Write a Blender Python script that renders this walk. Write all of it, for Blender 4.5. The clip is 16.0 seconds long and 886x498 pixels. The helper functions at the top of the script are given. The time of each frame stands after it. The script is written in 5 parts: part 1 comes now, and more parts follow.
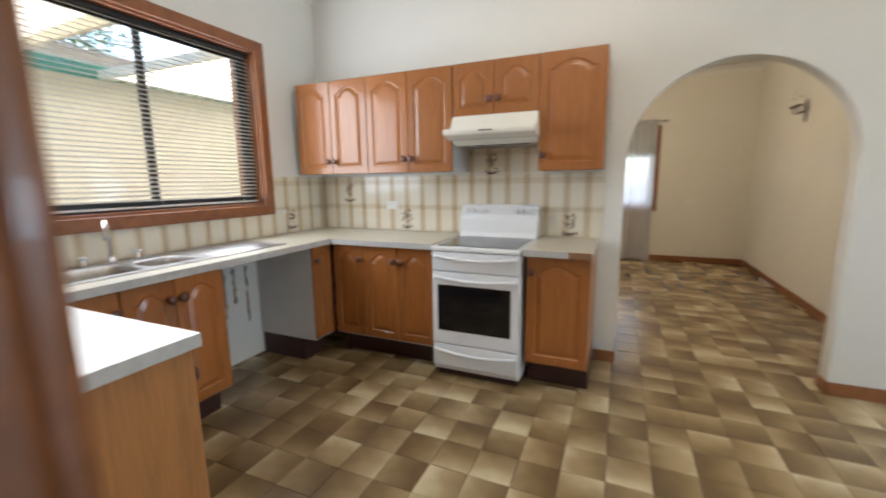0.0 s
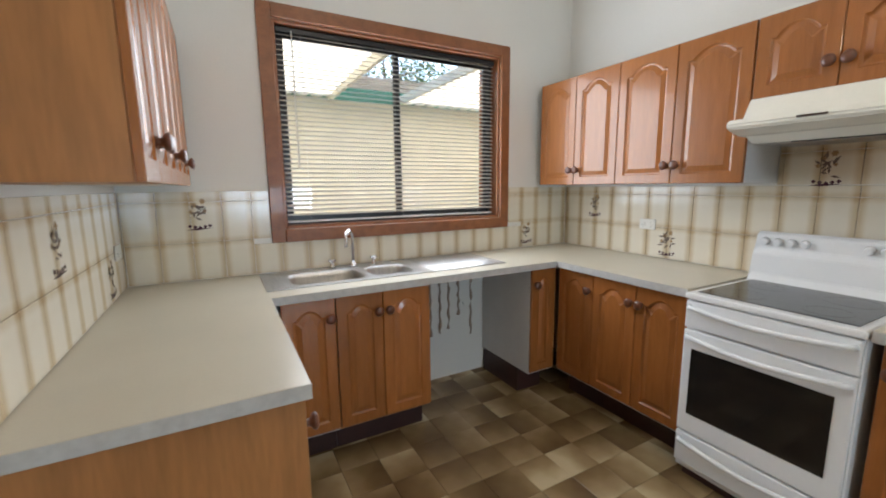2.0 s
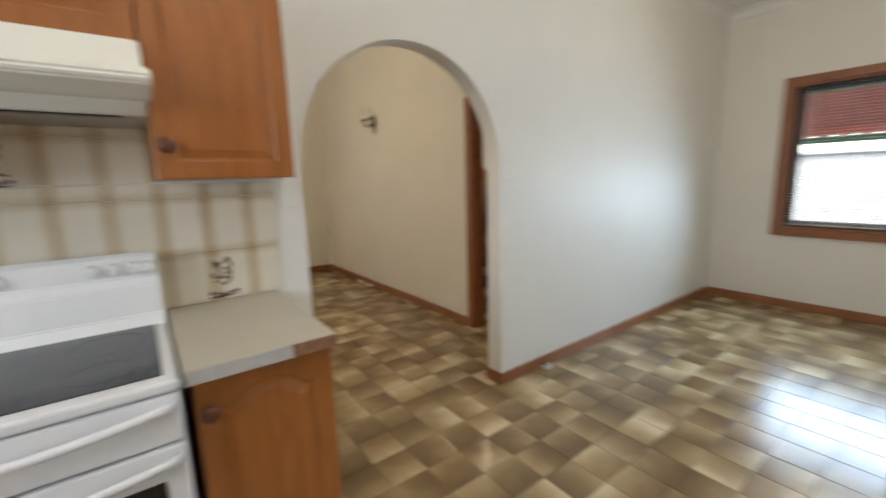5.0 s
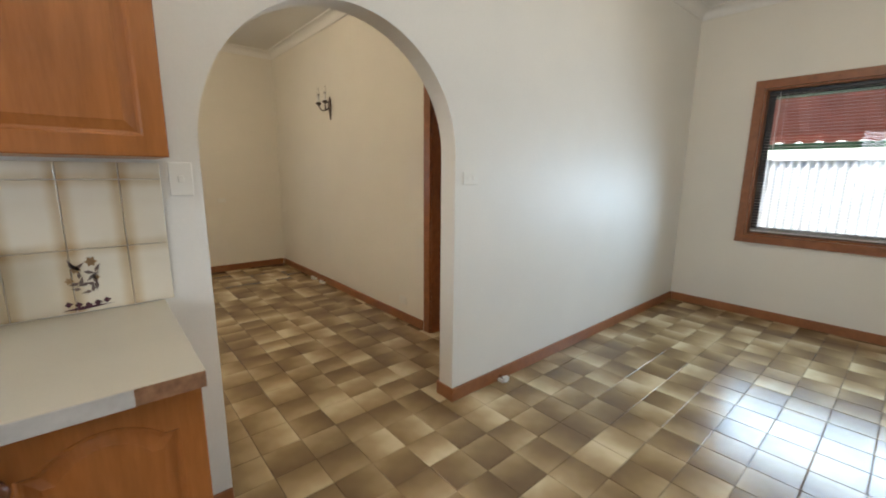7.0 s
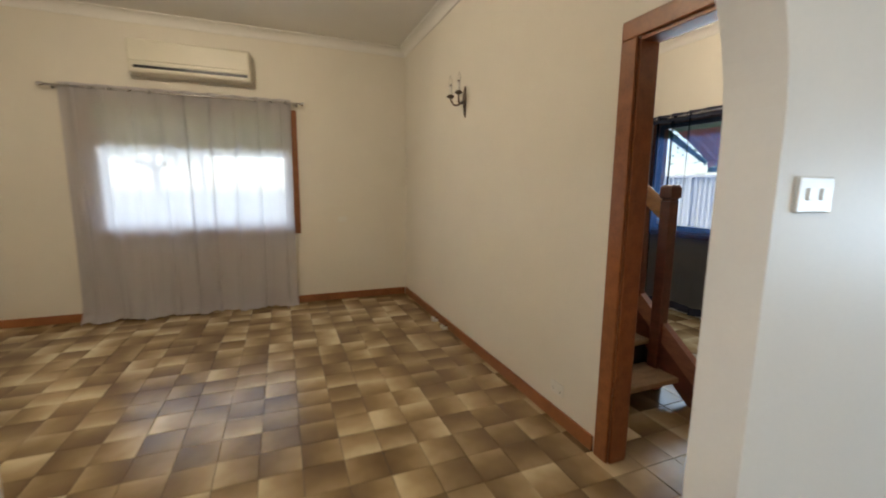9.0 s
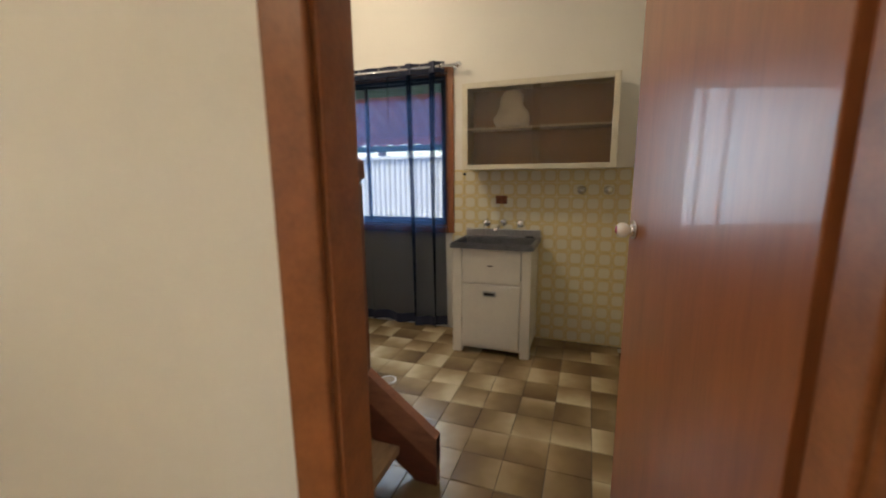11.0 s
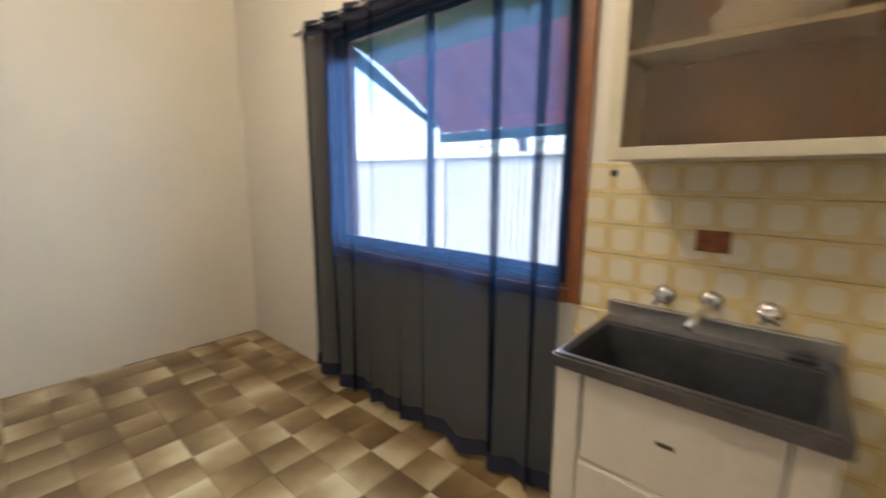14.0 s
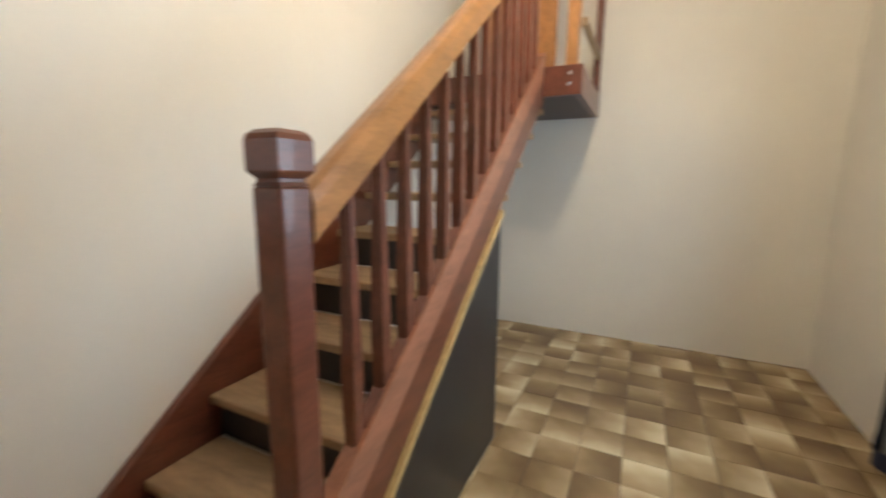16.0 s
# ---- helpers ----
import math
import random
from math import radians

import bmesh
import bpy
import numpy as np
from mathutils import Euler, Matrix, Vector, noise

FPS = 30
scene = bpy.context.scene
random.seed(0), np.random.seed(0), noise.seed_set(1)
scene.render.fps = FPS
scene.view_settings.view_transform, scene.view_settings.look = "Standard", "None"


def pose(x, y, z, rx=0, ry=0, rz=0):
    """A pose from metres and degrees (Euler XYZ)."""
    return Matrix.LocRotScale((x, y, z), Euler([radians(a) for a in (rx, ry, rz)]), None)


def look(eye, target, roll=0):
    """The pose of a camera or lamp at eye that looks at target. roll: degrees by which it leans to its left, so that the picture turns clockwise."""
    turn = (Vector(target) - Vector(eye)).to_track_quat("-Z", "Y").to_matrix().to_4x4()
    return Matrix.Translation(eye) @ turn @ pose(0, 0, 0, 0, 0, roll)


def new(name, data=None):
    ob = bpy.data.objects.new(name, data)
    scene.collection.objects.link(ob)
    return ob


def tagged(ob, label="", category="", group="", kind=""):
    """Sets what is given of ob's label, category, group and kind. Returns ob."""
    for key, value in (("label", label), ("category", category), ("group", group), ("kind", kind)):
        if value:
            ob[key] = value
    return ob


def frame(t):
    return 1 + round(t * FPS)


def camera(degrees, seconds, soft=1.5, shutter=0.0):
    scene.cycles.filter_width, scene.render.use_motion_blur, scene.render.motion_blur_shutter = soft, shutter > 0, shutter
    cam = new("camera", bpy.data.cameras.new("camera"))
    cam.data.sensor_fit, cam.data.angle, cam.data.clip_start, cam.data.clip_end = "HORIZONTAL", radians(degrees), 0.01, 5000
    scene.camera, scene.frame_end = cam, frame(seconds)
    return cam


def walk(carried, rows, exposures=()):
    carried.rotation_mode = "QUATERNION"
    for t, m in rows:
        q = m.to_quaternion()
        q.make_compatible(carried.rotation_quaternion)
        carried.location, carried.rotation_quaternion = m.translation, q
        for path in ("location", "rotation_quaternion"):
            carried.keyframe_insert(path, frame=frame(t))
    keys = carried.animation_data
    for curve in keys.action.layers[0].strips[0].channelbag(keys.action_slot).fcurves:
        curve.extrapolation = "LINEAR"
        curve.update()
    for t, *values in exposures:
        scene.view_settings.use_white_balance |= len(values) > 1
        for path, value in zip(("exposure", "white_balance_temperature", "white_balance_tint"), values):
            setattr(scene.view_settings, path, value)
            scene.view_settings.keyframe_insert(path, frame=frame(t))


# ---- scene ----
cam = camera(95.1, 16.0, soft=1.9, shutter=0.5)
PATH = [
    (0, (0.795, 0.905, 1.352), (0.008, 2.713, 1.022), -0.7),
    (0.5, (0.748, 1.077, 1.351), (-0.425, 2.665, 1.04), -0.4),
    (1, (0.688, 1.194, 1.418), (-0.778, 2.517, 1.098), -1.1),
    (1.5, (0.697, 1.342, 1.415), (-0.96, 2.42, 1.109), -0.9),
    (2, (0.712, 1.483, 1.421), (-1.025, 2.426, 1.113), -0.6),
    (2.5, (0.673, 1.596, 1.403), (-1.031, 2.595, 1.093), -0.8),
    (3, (0.478, 1.68, 1.396), (-1.008, 2.98, 1.072), -1.1),
    (3.5, (0.314, 1.871, 1.363), (-0.775, 3.521, 1.059), -1.1),
    (4, (0.239, 2.078, 1.395), (-0.141, 4.017, 1.082), -1.2),
    (4.2, (0.2, 2.117, 1.411), (0.181, 4.088, 1.072), -1.3),
    (4.5, (0.233, 2.204, 1.386), (0.698, 4.123, 1.072), -2.0),
    (5, (0.229, 2.187, 1.392), (1.401, 3.772, 1.052), -1.7),
    (5.2, (0.239, 2.166, 1.385), (1.599, 3.59, 1.039), -1.4),
    (7.3, (0.603, 2.444, 1.38), (1.832, 3.975, 0.998), 1.6),
    (7.5, (0.667, 2.589, 1.367), (1.803, 4.191, 0.991), 1.8),
    (8, (0.858, 2.869, 1.374), (1.716, 4.644, 1.039), 1.2),
    (8.5, (1.057, 3.178, 1.376), (1.712, 5.04, 1.051), 0.9),
    (9, (1.162, 3.532, 1.357), (1.891, 5.37, 1.06), 0.5),
    (9.5, (1.333, 3.872, 1.369), (2.341, 5.572, 1.065), -0.2),
    (10, (1.583, 4.15, 1.332), (3.01, 5.519, 1.031), -0.4),
    (10.2, (1.671, 4.252, 1.325), (3.252, 5.437, 1.012), -0.6),
    (12.3, (2.841, 4.733, 1.315), (4.75, 5.187, 0.929), -0.1),
    (12.5, (2.969, 4.752, 1.303), (4.878, 5.218, 0.928), 0.1),
    (13, (3.28, 4.815, 1.302), (5.172, 5.351, 0.937), 0.7),
    (13.5, (3.56, 4.927, 1.301), (5.379, 5.682, 0.955), 0.5),
    (14, (3.827, 4.999, 1.304), (5.306, 6.3, 0.96), 0.4),
    (14.5, (3.96, 5.117, 1.3), (4.929, 6.835, 0.971), 0.4),
    (15, (4.049, 5.139, 1.308), (4.364, 7.09, 0.997), 0.6),
    (15.5, (4.162, 4.988, 1.309), (3.869, 6.94, 0.987), 1.2),
    (16, (4.128, 4.876, 1.3), (3.266, 6.649, 0.962), 0.5),
]
walk(cam, [(t, look(eye, target, roll)) for t, eye, target, roll in PATH], exposures=[(0, 2.35), (1, 2.2), (3.5, 2.2), (5, 2.3), (9.5, 2.3), (10.2, 2.3), (12.3, 3.15), (16, 3.15)])

# ---- world, sun, exposure ----
world = bpy.data.worlds.new("sky")
scene.world = world
world.use_nodes = True
wn = world.node_tree.nodes
sky = wn.new("ShaderNodeTexSky")
sky.sky_type, sky.sun_disc = "NISHITA", False
sky.sun_elevation, sky.sun_rotation = radians(64.1), radians(301)
world.node_tree.links.new(sky.outputs[0], wn["Background"].inputs[0])
wn["Background"].inputs[1].default_value = 0.15
sun_data = bpy.data.lights.new("sun", "SUN")
sun_data.energy, sun_data.angle, sun_data.color = 3.4, radians(0.5), (1, 0.95, 0.87)
sun = new("sun", sun_data)
sun.matrix_world = look((-5, 3, 12), (0, 0, 0))


def ceiling_lamp(x, y, watts, color):
    """The light of one round ceiling lamp; its fitting is built further down."""
    d = bpy.data.lights.new("ceiling_lamp", "POINT")
    d.energy, d.color, d.shadow_soft_size = watts, color, 0.09
    ob = new("ceiling_lamp_light", d)
    ob.location = (x, y, 2.80)


WARM, SOFT = (1.0, 0.82, 0.59), (1.0, 0.89, 0.74)
# The last entry, in the unseen hall, is a fill light added behind the doorway.
LAMPS = [(0.55, 2.45, 3.5, SOFT), (3.3, 2.5, 3.2, WARM), (0.4, 6.2, 11.0, WARM), (4.04, 6.35, 6.0, WARM), (0.9, -0.4, 2.0, SOFT)]
for lx, ly, lw, lc in LAMPS:
    ceiling_lamp(lx, ly, lw, lc)


def skylight(m, w, h, watts, color=(0.74, 0.87, 1.0), spread=180):
    """The sky's light through one window: an area lamp in the opening, facing into the room."""
    d = bpy.data.lights.new("window_daylight", "AREA")
    d.shape, d.size, d.size_y, d.energy, d.color = "RECTANGLE", w, h, watts, color
    d.spread = radians(spread)
    ob = new("window_daylight", d)
    ob.matrix_world = m


skylight(pose(-1.83, 2.57, 1.76, 90, 0, -90), 1.44, 1.05, 7.5, (0.8, 0.89, 1.0))
# under the awnings the sky is seen low down only, so its light falls towards the floor
skylight(pose(5.33, 2.46, 1.15, 82, 0, 90), 1.8, 0.55, 7, (0.6, 0.8, 1.0), 130)
skylight(pose(0.39, 8.475, 1.32, 89, 0, 180), 1.7, 0.8, 2.2, spread=160)
skylight(pose(5.245, 6.385, 1.42, 88, 0, 90), 1.4, 1.0, 10, (0.68, 0.84, 1.0), 160)



# ---- materials ----
def mat(name, color, rough=0.6, metal=0.0, var=0.12, scale=6.0, bump=0.0, bscale=60.0, stretch=(1, 1, 1), rand=0.0, coat=0.0, dark=None, coords="Object"):
    """A principled material whose colour wanders at two scales, with fine relief."""
    m = bpy.data.materials.new(name)
    m.use_nodes = True
    nt = m.node_tree
    p = nt.nodes["Principled BSDF"]
    p.inputs["Roughness"].default_value, p.inputs["Metallic"].default_value = rough, metal
    p.inputs["Coat Weight"].default_value = coat
    tc = nt.nodes.new("ShaderNodeTexCoord")
    mp = nt.nodes.new("ShaderNodeMapping")
    mp.inputs["Scale"].default_value = stretch
    nt.links.new(tc.outputs[coords], mp.inputs[0])
    big, fine = nt.nodes.new("ShaderNodeTexNoise"), nt.nodes.new("ShaderNodeTexNoise")
    for n, s in ((big, scale), (fine, bscale)):
        n.inputs["Scale"].default_value, n.inputs["Detail"].default_value = s, 5
        nt.links.new(mp.outputs[0], n.inputs["Vector"])
    ramp = nt.nodes.new("ShaderNodeValToRGB")
    d = dark or tuple(c * (1 - 2 * var) for c in color)
    ramp.color_ramp.elements[0].color, ramp.color_ramp.elements[1].color = (*d, 1), (*color, 1)
    ramp.color_ramp.elements[0].position, ramp.color_ramp.elements[1].position = 0.3, 0.62
    add = nt.nodes.new("ShaderNodeMath")
    add.operation = "MULTIPLY_ADD"
    add.inputs[1].default_value = 0.35
    nt.links.new(fine.outputs[0], add.inputs[0])
    sub = nt.nodes.new("ShaderNodeMath")
    sub.operation = "MULTIPLY"
    sub.inputs[1].default_value = 0.65
    nt.links.new(big.outputs[0], sub.inputs[0])
    nt.links.new(sub.outputs[0], add.inputs[2])
    nt.links.new(add.outputs[0], ramp.inputs[0])
    out = ramp.outputs[0]
    if rand:
        oi = nt.nodes.new("ShaderNodeObjectInfo")
        hs = nt.nodes.new("ShaderNodeHueSaturation")
        mr = nt.nodes.new("ShaderNodeMapRange")
        mr.inputs["To Min"].default_value, mr.inputs["To Max"].default_value = 1 - rand, 1 + rand
        nt.links.new(oi.outputs["Random"], mr.inputs[0])
        nt.links.new(mr.outputs[0], hs.inputs["Value"])
        nt.links.new(out, hs.inputs["Color"])
        out = hs.outputs[0]
    nt.links.new(out, p.inputs["Base Color"])
    if bump:
        b = nt.nodes.new("ShaderNodeBump")
        b.inputs["Strength"].default_value, b.inputs["Distance"].default_value = bump, 0.002
        nt.links.new(fine.outputs[0], b.inputs["Height"])
        nt.links.new(b.outputs[0], p.inputs["Normal"])
    return m


def ramp_node(nt, src, stops):
    r = nt.nodes.new("ShaderNodeValToRGB")
    els = r.color_ramp.elements
    while len(els) < len(stops):
        els.new(0.5)
    for e, (pos, c) in zip(els, stops):
        e.position, e.color = pos, (*c, 1)
    nt.links.new(src, r.inputs[0])
    return r.outputs[0]


def math_node(nt, op, a, b=None, c=None):
    n = nt.nodes.new("ShaderNodeMath")
    n.operation = op
    for i, v in enumerate((a, b, c)):
        if v is None:
            continue
        if isinstance(v, (int, float)):
            n.inputs[i].default_value = v
        else:
            nt.links.new(v, n.inputs[i])
    return n.outputs[0]


def floor_tile_mat(island):
    """Glazed brown clay tile: a cream cloud that fades to brown across each tile."""
    m = bpy.data.materials.new("floor_tile_glaze")
    m.use_nodes = True
    nt = m.node_tree
    p = nt.nodes["Principled BSDF"]
    uv = nt.nodes.new("ShaderNodeUVMap").outputs[0]
    if island:
        rnd = nt.nodes.new("ShaderNodeNewGeometry").outputs["Random Per Island"]
    else:
        rnd = nt.nodes.new("ShaderNodeObjectInfo").outputs["Random"]
    sep = nt.nodes.new("ShaderNodeSeparateXYZ")
    nt.links.new(uv, sep.inputs[0])
    # a second random number and a turned gradient
    r2 = math_node(nt, "FRACT", math_node(nt, "MULTIPLY", rnd, 37.7))
    r3 = math_node(nt, "FRACT", math_node(nt, "MULTIPLY", rnd, 91.3))
    ang = math_node(nt, "MULTIPLY", math_node(nt, "FLOOR", math_node(nt, "MULTIPLY", r3, 4)), 1.5708)
    u = math_node(nt, "SUBTRACT", sep.outputs[0], 0.5)
    v = math_node(nt, "SUBTRACT", sep.outputs[1], 0.5)
    g = math_node(nt, "ADD", math_node(nt, "MULTIPLY", u, math_node(nt, "COSINE", ang)), math_node(nt, "MULTIPLY", v, math_node(nt, "SINE", ang)))
    tc = nt.nodes.new("ShaderNodeTexCoord")
    big = nt.nodes.new("ShaderNodeTexNoise")
    big.inputs["Scale"].default_value = 7
    nt.links.new(tc.outputs["Object"], big.inputs[0])
    f = math_node(nt, "ADD", math_node(nt, "MULTIPLY", g, 0.62), math_node(nt, "MULTIPLY", math_node(nt, "SUBTRACT", big.outputs[0], 0.5), 0.5))
    f = math_node(nt, "ADD", f, math_node(nt, "MULTIPLY_ADD", math_node(nt, "POWER", r2, 1.6), 0.62, 0.2))
    col = ramp_node(nt, f, [(0.0, (0.16, 0.1, 0.046)), (0.35, (0.25, 0.168, 0.08)), (0.65, (0.38, 0.275, 0.145)), (1.0, (0.62, 0.51, 0.32))])
    nt.links.new(col, p.inputs["Base Color"])
    fine = nt.nodes.new("ShaderNodeTexNoise")
    fine.inputs["Scale"].default_value = 40
    nt.links.new(tc.outputs["Object"], fine.inputs[0])
    rough = math_node(nt, "MULTIPLY_ADD", fine.outputs[0], 0.025, 0.23)
    nt.links.new(rough, p.inputs["Roughness"])
    b = nt.nodes.new("ShaderNodeBump")
    b.inputs["Strength"].default_value, b.inputs["Distance"].default_value = 0.25, 0.002
    nt.links.new(big.outputs[0], b.inputs["Height"])
    nt.links.new(b.outputs[0], p.inputs["Normal"])
    return m


def plaid_tile_mat():
    """Cream glazed wall tile with soft tan bands down both sides and along its foot."""
    m = bpy.data.materials.new("plaid_tile_glaze")
    m.use_nodes = True
    nt = m.node_tree
    p = nt.nodes["Principled BSDF"]
    p.inputs["Roughness"].default_value = 0.16
    sep = nt.nodes.new("ShaderNodeSeparateXYZ")
    nt.links.new(nt.nodes.new("ShaderNodeUVMap").outputs[0], sep.inputs[0])
    def edge(c, a, b):
        d = math_node(nt, "ABSOLUTE", math_node(nt, "SUBTRACT", c, 0.5))
        mr = nt.nodes.new("ShaderNodeMapRange")
        mr.interpolation_type = "SMOOTHSTEP"
        mr.inputs["From Min"].default_value, mr.inputs["From Max"].default_value = a, b
        nt.links.new(d, mr.inputs[0])
        return mr.outputs[0]
    n = nt.nodes.new("ShaderNodeTexNoise")
    n.inputs["Scale"].default_value = 18
    nt.links.new(nt.nodes.new("ShaderNodeTexCoord").outputs["Object"], n.inputs[0])
    e = math_node(nt, "ADD", math_node(nt, "MULTIPLY", edge(sep.outputs[0], 0.24, 0.46), 0.62), math_node(nt, "MULTIPLY", edge(sep.outputs[1], 0.34, 0.49), 0.38))
    e = math_node(nt, "MULTIPLY_ADD", math_node(nt, "SUBTRACT", n.outputs[0], 0.5), 0.25, e)
    col = ramp_node(nt, e, [(0.0, (0.76, 0.7, 0.58)), (0.45, (0.64, 0.54, 0.38)), (0.95, (0.48, 0.34, 0.19))])
    nt.links.new(col, p.inputs["Base Color"])
    return m


def laundry_tile_mat():
    """Pale tile with a rounded square edged by double ochre lines."""
    m = bpy.data.materials.new("ochre_ring_tile_glaze")
    m.use_nodes = True
    nt = m.node_tree
    p = nt.nodes["Principled BSDF"]
    p.inputs["Roughness"].default_value = 0.16
    sep = nt.nodes.new("ShaderNodeSeparateXYZ")
    nt.links.new(nt.nodes.new("ShaderNodeUVMap").outputs[0], sep.inputs[0])
    a = math_node(nt, "POWER", math_node(nt, "ABSOLUTE", math_node(nt, "MULTIPLY_ADD", sep.outputs[0], 2, -1)), 4)
    b = math_node(nt, "POWER", math_node(nt, "ABSOLUTE", math_node(nt, "MULTIPLY_ADD", sep.outputs[1], 2, -1)), 4)
    r = math_node(nt, "POWER", math_node(nt, "ADD", a, b), 0.25)
    n = nt.nodes.new("ShaderNodeTexNoise")
    n.inputs["Scale"].default_value = 30
    nt.links.new(nt.nodes.new("ShaderNodeTexCoord").outputs["Object"], n.inputs[0])
    r = math_node(nt, "MULTIPLY_ADD", math_node(nt, "SUBTRACT", n.outputs[0], 0.5), 0.08, r)
    pale, ochre, mid = (0.74, 0.69, 0.54), (0.68, 0.53, 0.23), (0.73, 0.63, 0.38)
    col = ramp_node(nt, r, [(0.0, pale), (0.68, pale), (0.76, ochre), (0.83, mid), (0.93, ochre), (1.0, mid)])
    nt.links.new(col, p.inputs["Base Color"])
    return m


def sheer_mat(name, color, through_share):
    m = bpy.data.materials.new(name)
    m.use_nodes = True
    nt = m.node_tree
    out = nt.nodes["Material Output"]
    nt.nodes.remove(nt.nodes["Principled BSDF"])
    d, tl, tp = nt.nodes.new("ShaderNodeBsdfDiffuse"), nt.nodes.new("ShaderNodeBsdfTranslucent"), nt.nodes.new("ShaderNodeBsdfTransparent")
    w = nt.nodes.new("ShaderNodeTexWave")
    w.inputs["Scale"].default_value, w.inputs["Distortion"].default_value = 60, 2
    nt.links.new(nt.nodes.new("ShaderNodeTexCoord").outputs["Object"], w.inputs[0])
    col = ramp_node(nt, w.outputs[1], [(0, tuple(c * 0.85 for c in color)), (1, color)])
    for s in (d, tl):
        nt.links.new(col, s.inputs[0])
    a, b = nt.nodes.new("ShaderNodeMixShader"), nt.nodes.new("ShaderNodeMixShader")
    a.inputs[0].default_value, b.inputs[0].default_value = 0.5, through_share
    nt.links.new(d.outputs[0], a.inputs[1])
    nt.links.new(tl.outputs[0], a.inputs[2])
    nt.links.new(a.outputs[0], b.inputs[1])
    nt.links.new(tp.outputs[0], b.inputs[2])
    nt.links.new(b.outputs[0], out.inputs[0])
    return m


def glass_mat(name, rough=0.0, color=(1, 1, 1)):
    m = bpy.data.materials.new(name)
    m.use_nodes = True
    p = m.node_tree.nodes["Principled BSDF"]
    p.inputs["Transmission Weight"].default_value, p.inputs["Roughness"].default_value = 1, rough
    p.inputs["Base Color"].default_value, p.inputs["IOR"].default_value = (*color, 1), 1.45
    return m


def dimpled_glass():
    m = glass_mat("dimpled_amber_glass", 0.1, (0.85, 0.75, 0.6))
    nt = m.node_tree
    v = nt.nodes.new("ShaderNodeTexVoronoi")
    v.inputs["Scale"].default_value = 55
    nt.links.new(nt.nodes.new("ShaderNodeTexCoord").outputs["Object"], v.inputs["Vector"])
    b = nt.nodes.new("ShaderNodeBump")
    b.inputs["Strength"].default_value, b.inputs["Distance"].default_value = 0.6, 0.004
    nt.links.new(v.outputs[0], b.inputs["Height"])
    nt.links.new(b.outputs[0], nt.nodes["Principled BSDF"].inputs["Normal"])
    return m


WALL = mat("cream_wall_paint", (0.77, 0.735, 0.66), 0.55, var=0.025, scale=2, bump=0.12, bscale=90)
KWALL = mat("white_kitchen_paint", (0.77, 0.755, 0.71), 0.5, var=0.025, scale=2, bump=0.12, bscale=90)
CEIL = mat("white_ceiling_paint", (0.8, 0.79, 0.76), 0.8, var=0.02, scale=2, bump=0.1)
OAK = mat("honey_oak", (0.38, 0.135, 0.034), 0.27, var=0.13, scale=5, bump=0.12, bscale=22, stretch=(6, 6, 0.7), rand=0.12, coat=0.2)
OAKSIDE = mat("honey_oak_veneer", (0.46, 0.2, 0.065), 0.4, var=0.18, scale=4, bump=0.08, bscale=18, stretch=(5, 5, 0.6))
TIMBER = mat("red_stained_timber", (0.3, 0.105, 0.035), 0.38, var=0.2, scale=6, bump=0.1, bscale=30, stretch=(3, 3, 3), coat=0.15)
SKIRT = mat("red_stained_skirting", (0.33, 0.125, 0.045), 0.4, var=0.18, scale=5, bump=0.08, bscale=30)
STAIR = mat("dark_red_stair_timber", (0.17, 0.052, 0.028), 0.32, var=0.25, scale=5, bump=0.1, bscale=26, stretch=(4, 1, 4), coat=0.25)
RAILW = mat("varnished_handrail_timber", (0.42, 0.19, 0.06), 0.3, var=0.22, scale=5, bump=0.1, bscale=26, stretch=(4, 1, 4), coat=0.3)
# paler copy of the stair timber, for the stringer's lit upper edge
LITSTAIR = mat("lit_salmon_stair_timber", (0.36, 0.15, 0.085), 0.4, var=0.22, scale=5, bump=0.1, bscale=26, stretch=(4, 1, 4), coat=0.15)
TREAD = mat("worn_stair_tread", (0.4, 0.27, 0.15), 0.55, var=0.25, scale=4, bump=0.1, bscale=22, stretch=(1, 6, 6))
DOORW = mat("red_brown_door_veneer", (0.3, 0.1, 0.036), 0.32, var=0.15, scale=4, bump=0.05, bscale=20, stretch=(6, 6, 0.6), coat=0.2)
LAMINATE = mat("speckled_cream_laminate", (0.577, 0.525, 0.418), 0.32, var=0.05, scale=3, bump=0.05, bscale=220)
LAMEDGE = mat("grey_laminate_edge", (0.55, 0.54, 0.52), 0.4, var=0.1, scale=25)
CHIP = mat("bare_chipboard", (0.33, 0.17, 0.09), 0.9, var=0.25, scale=40, bump=0.5)
KICK = mat("dark_maroon_kickboard", (0.05, 0.017, 0.014), 0.45, var=0.2, scale=8)
WHITEM = mat("white_melamine", (0.66, 0.66, 0.66), 0.4, var=0.05, scale=5)
ENAMEL = mat("white_enamel", (0.82, 0.83, 0.84), 0.18, var=0.015, scale=4)
HOODM = mat("ivory_enamel", (0.78, 0.76, 0.68), 0.25, var=0.03, scale=5)
TUBW = mat("aged_white_enamel", (0.75, 0.7, 0.6), 0.35, var=0.06, scale=5)
BLACKGL = mat("black_ceramic_glass", (0.03, 0.031, 0.034), 0.12, var=0.1)
OVENGL = mat("dark_oven_glass", (0.012, 0.011, 0.011), 0.08, var=0.1)
CHROME = mat("chrome", (0.78, 0.78, 0.8), 0.12, 1.0, var=0.04)
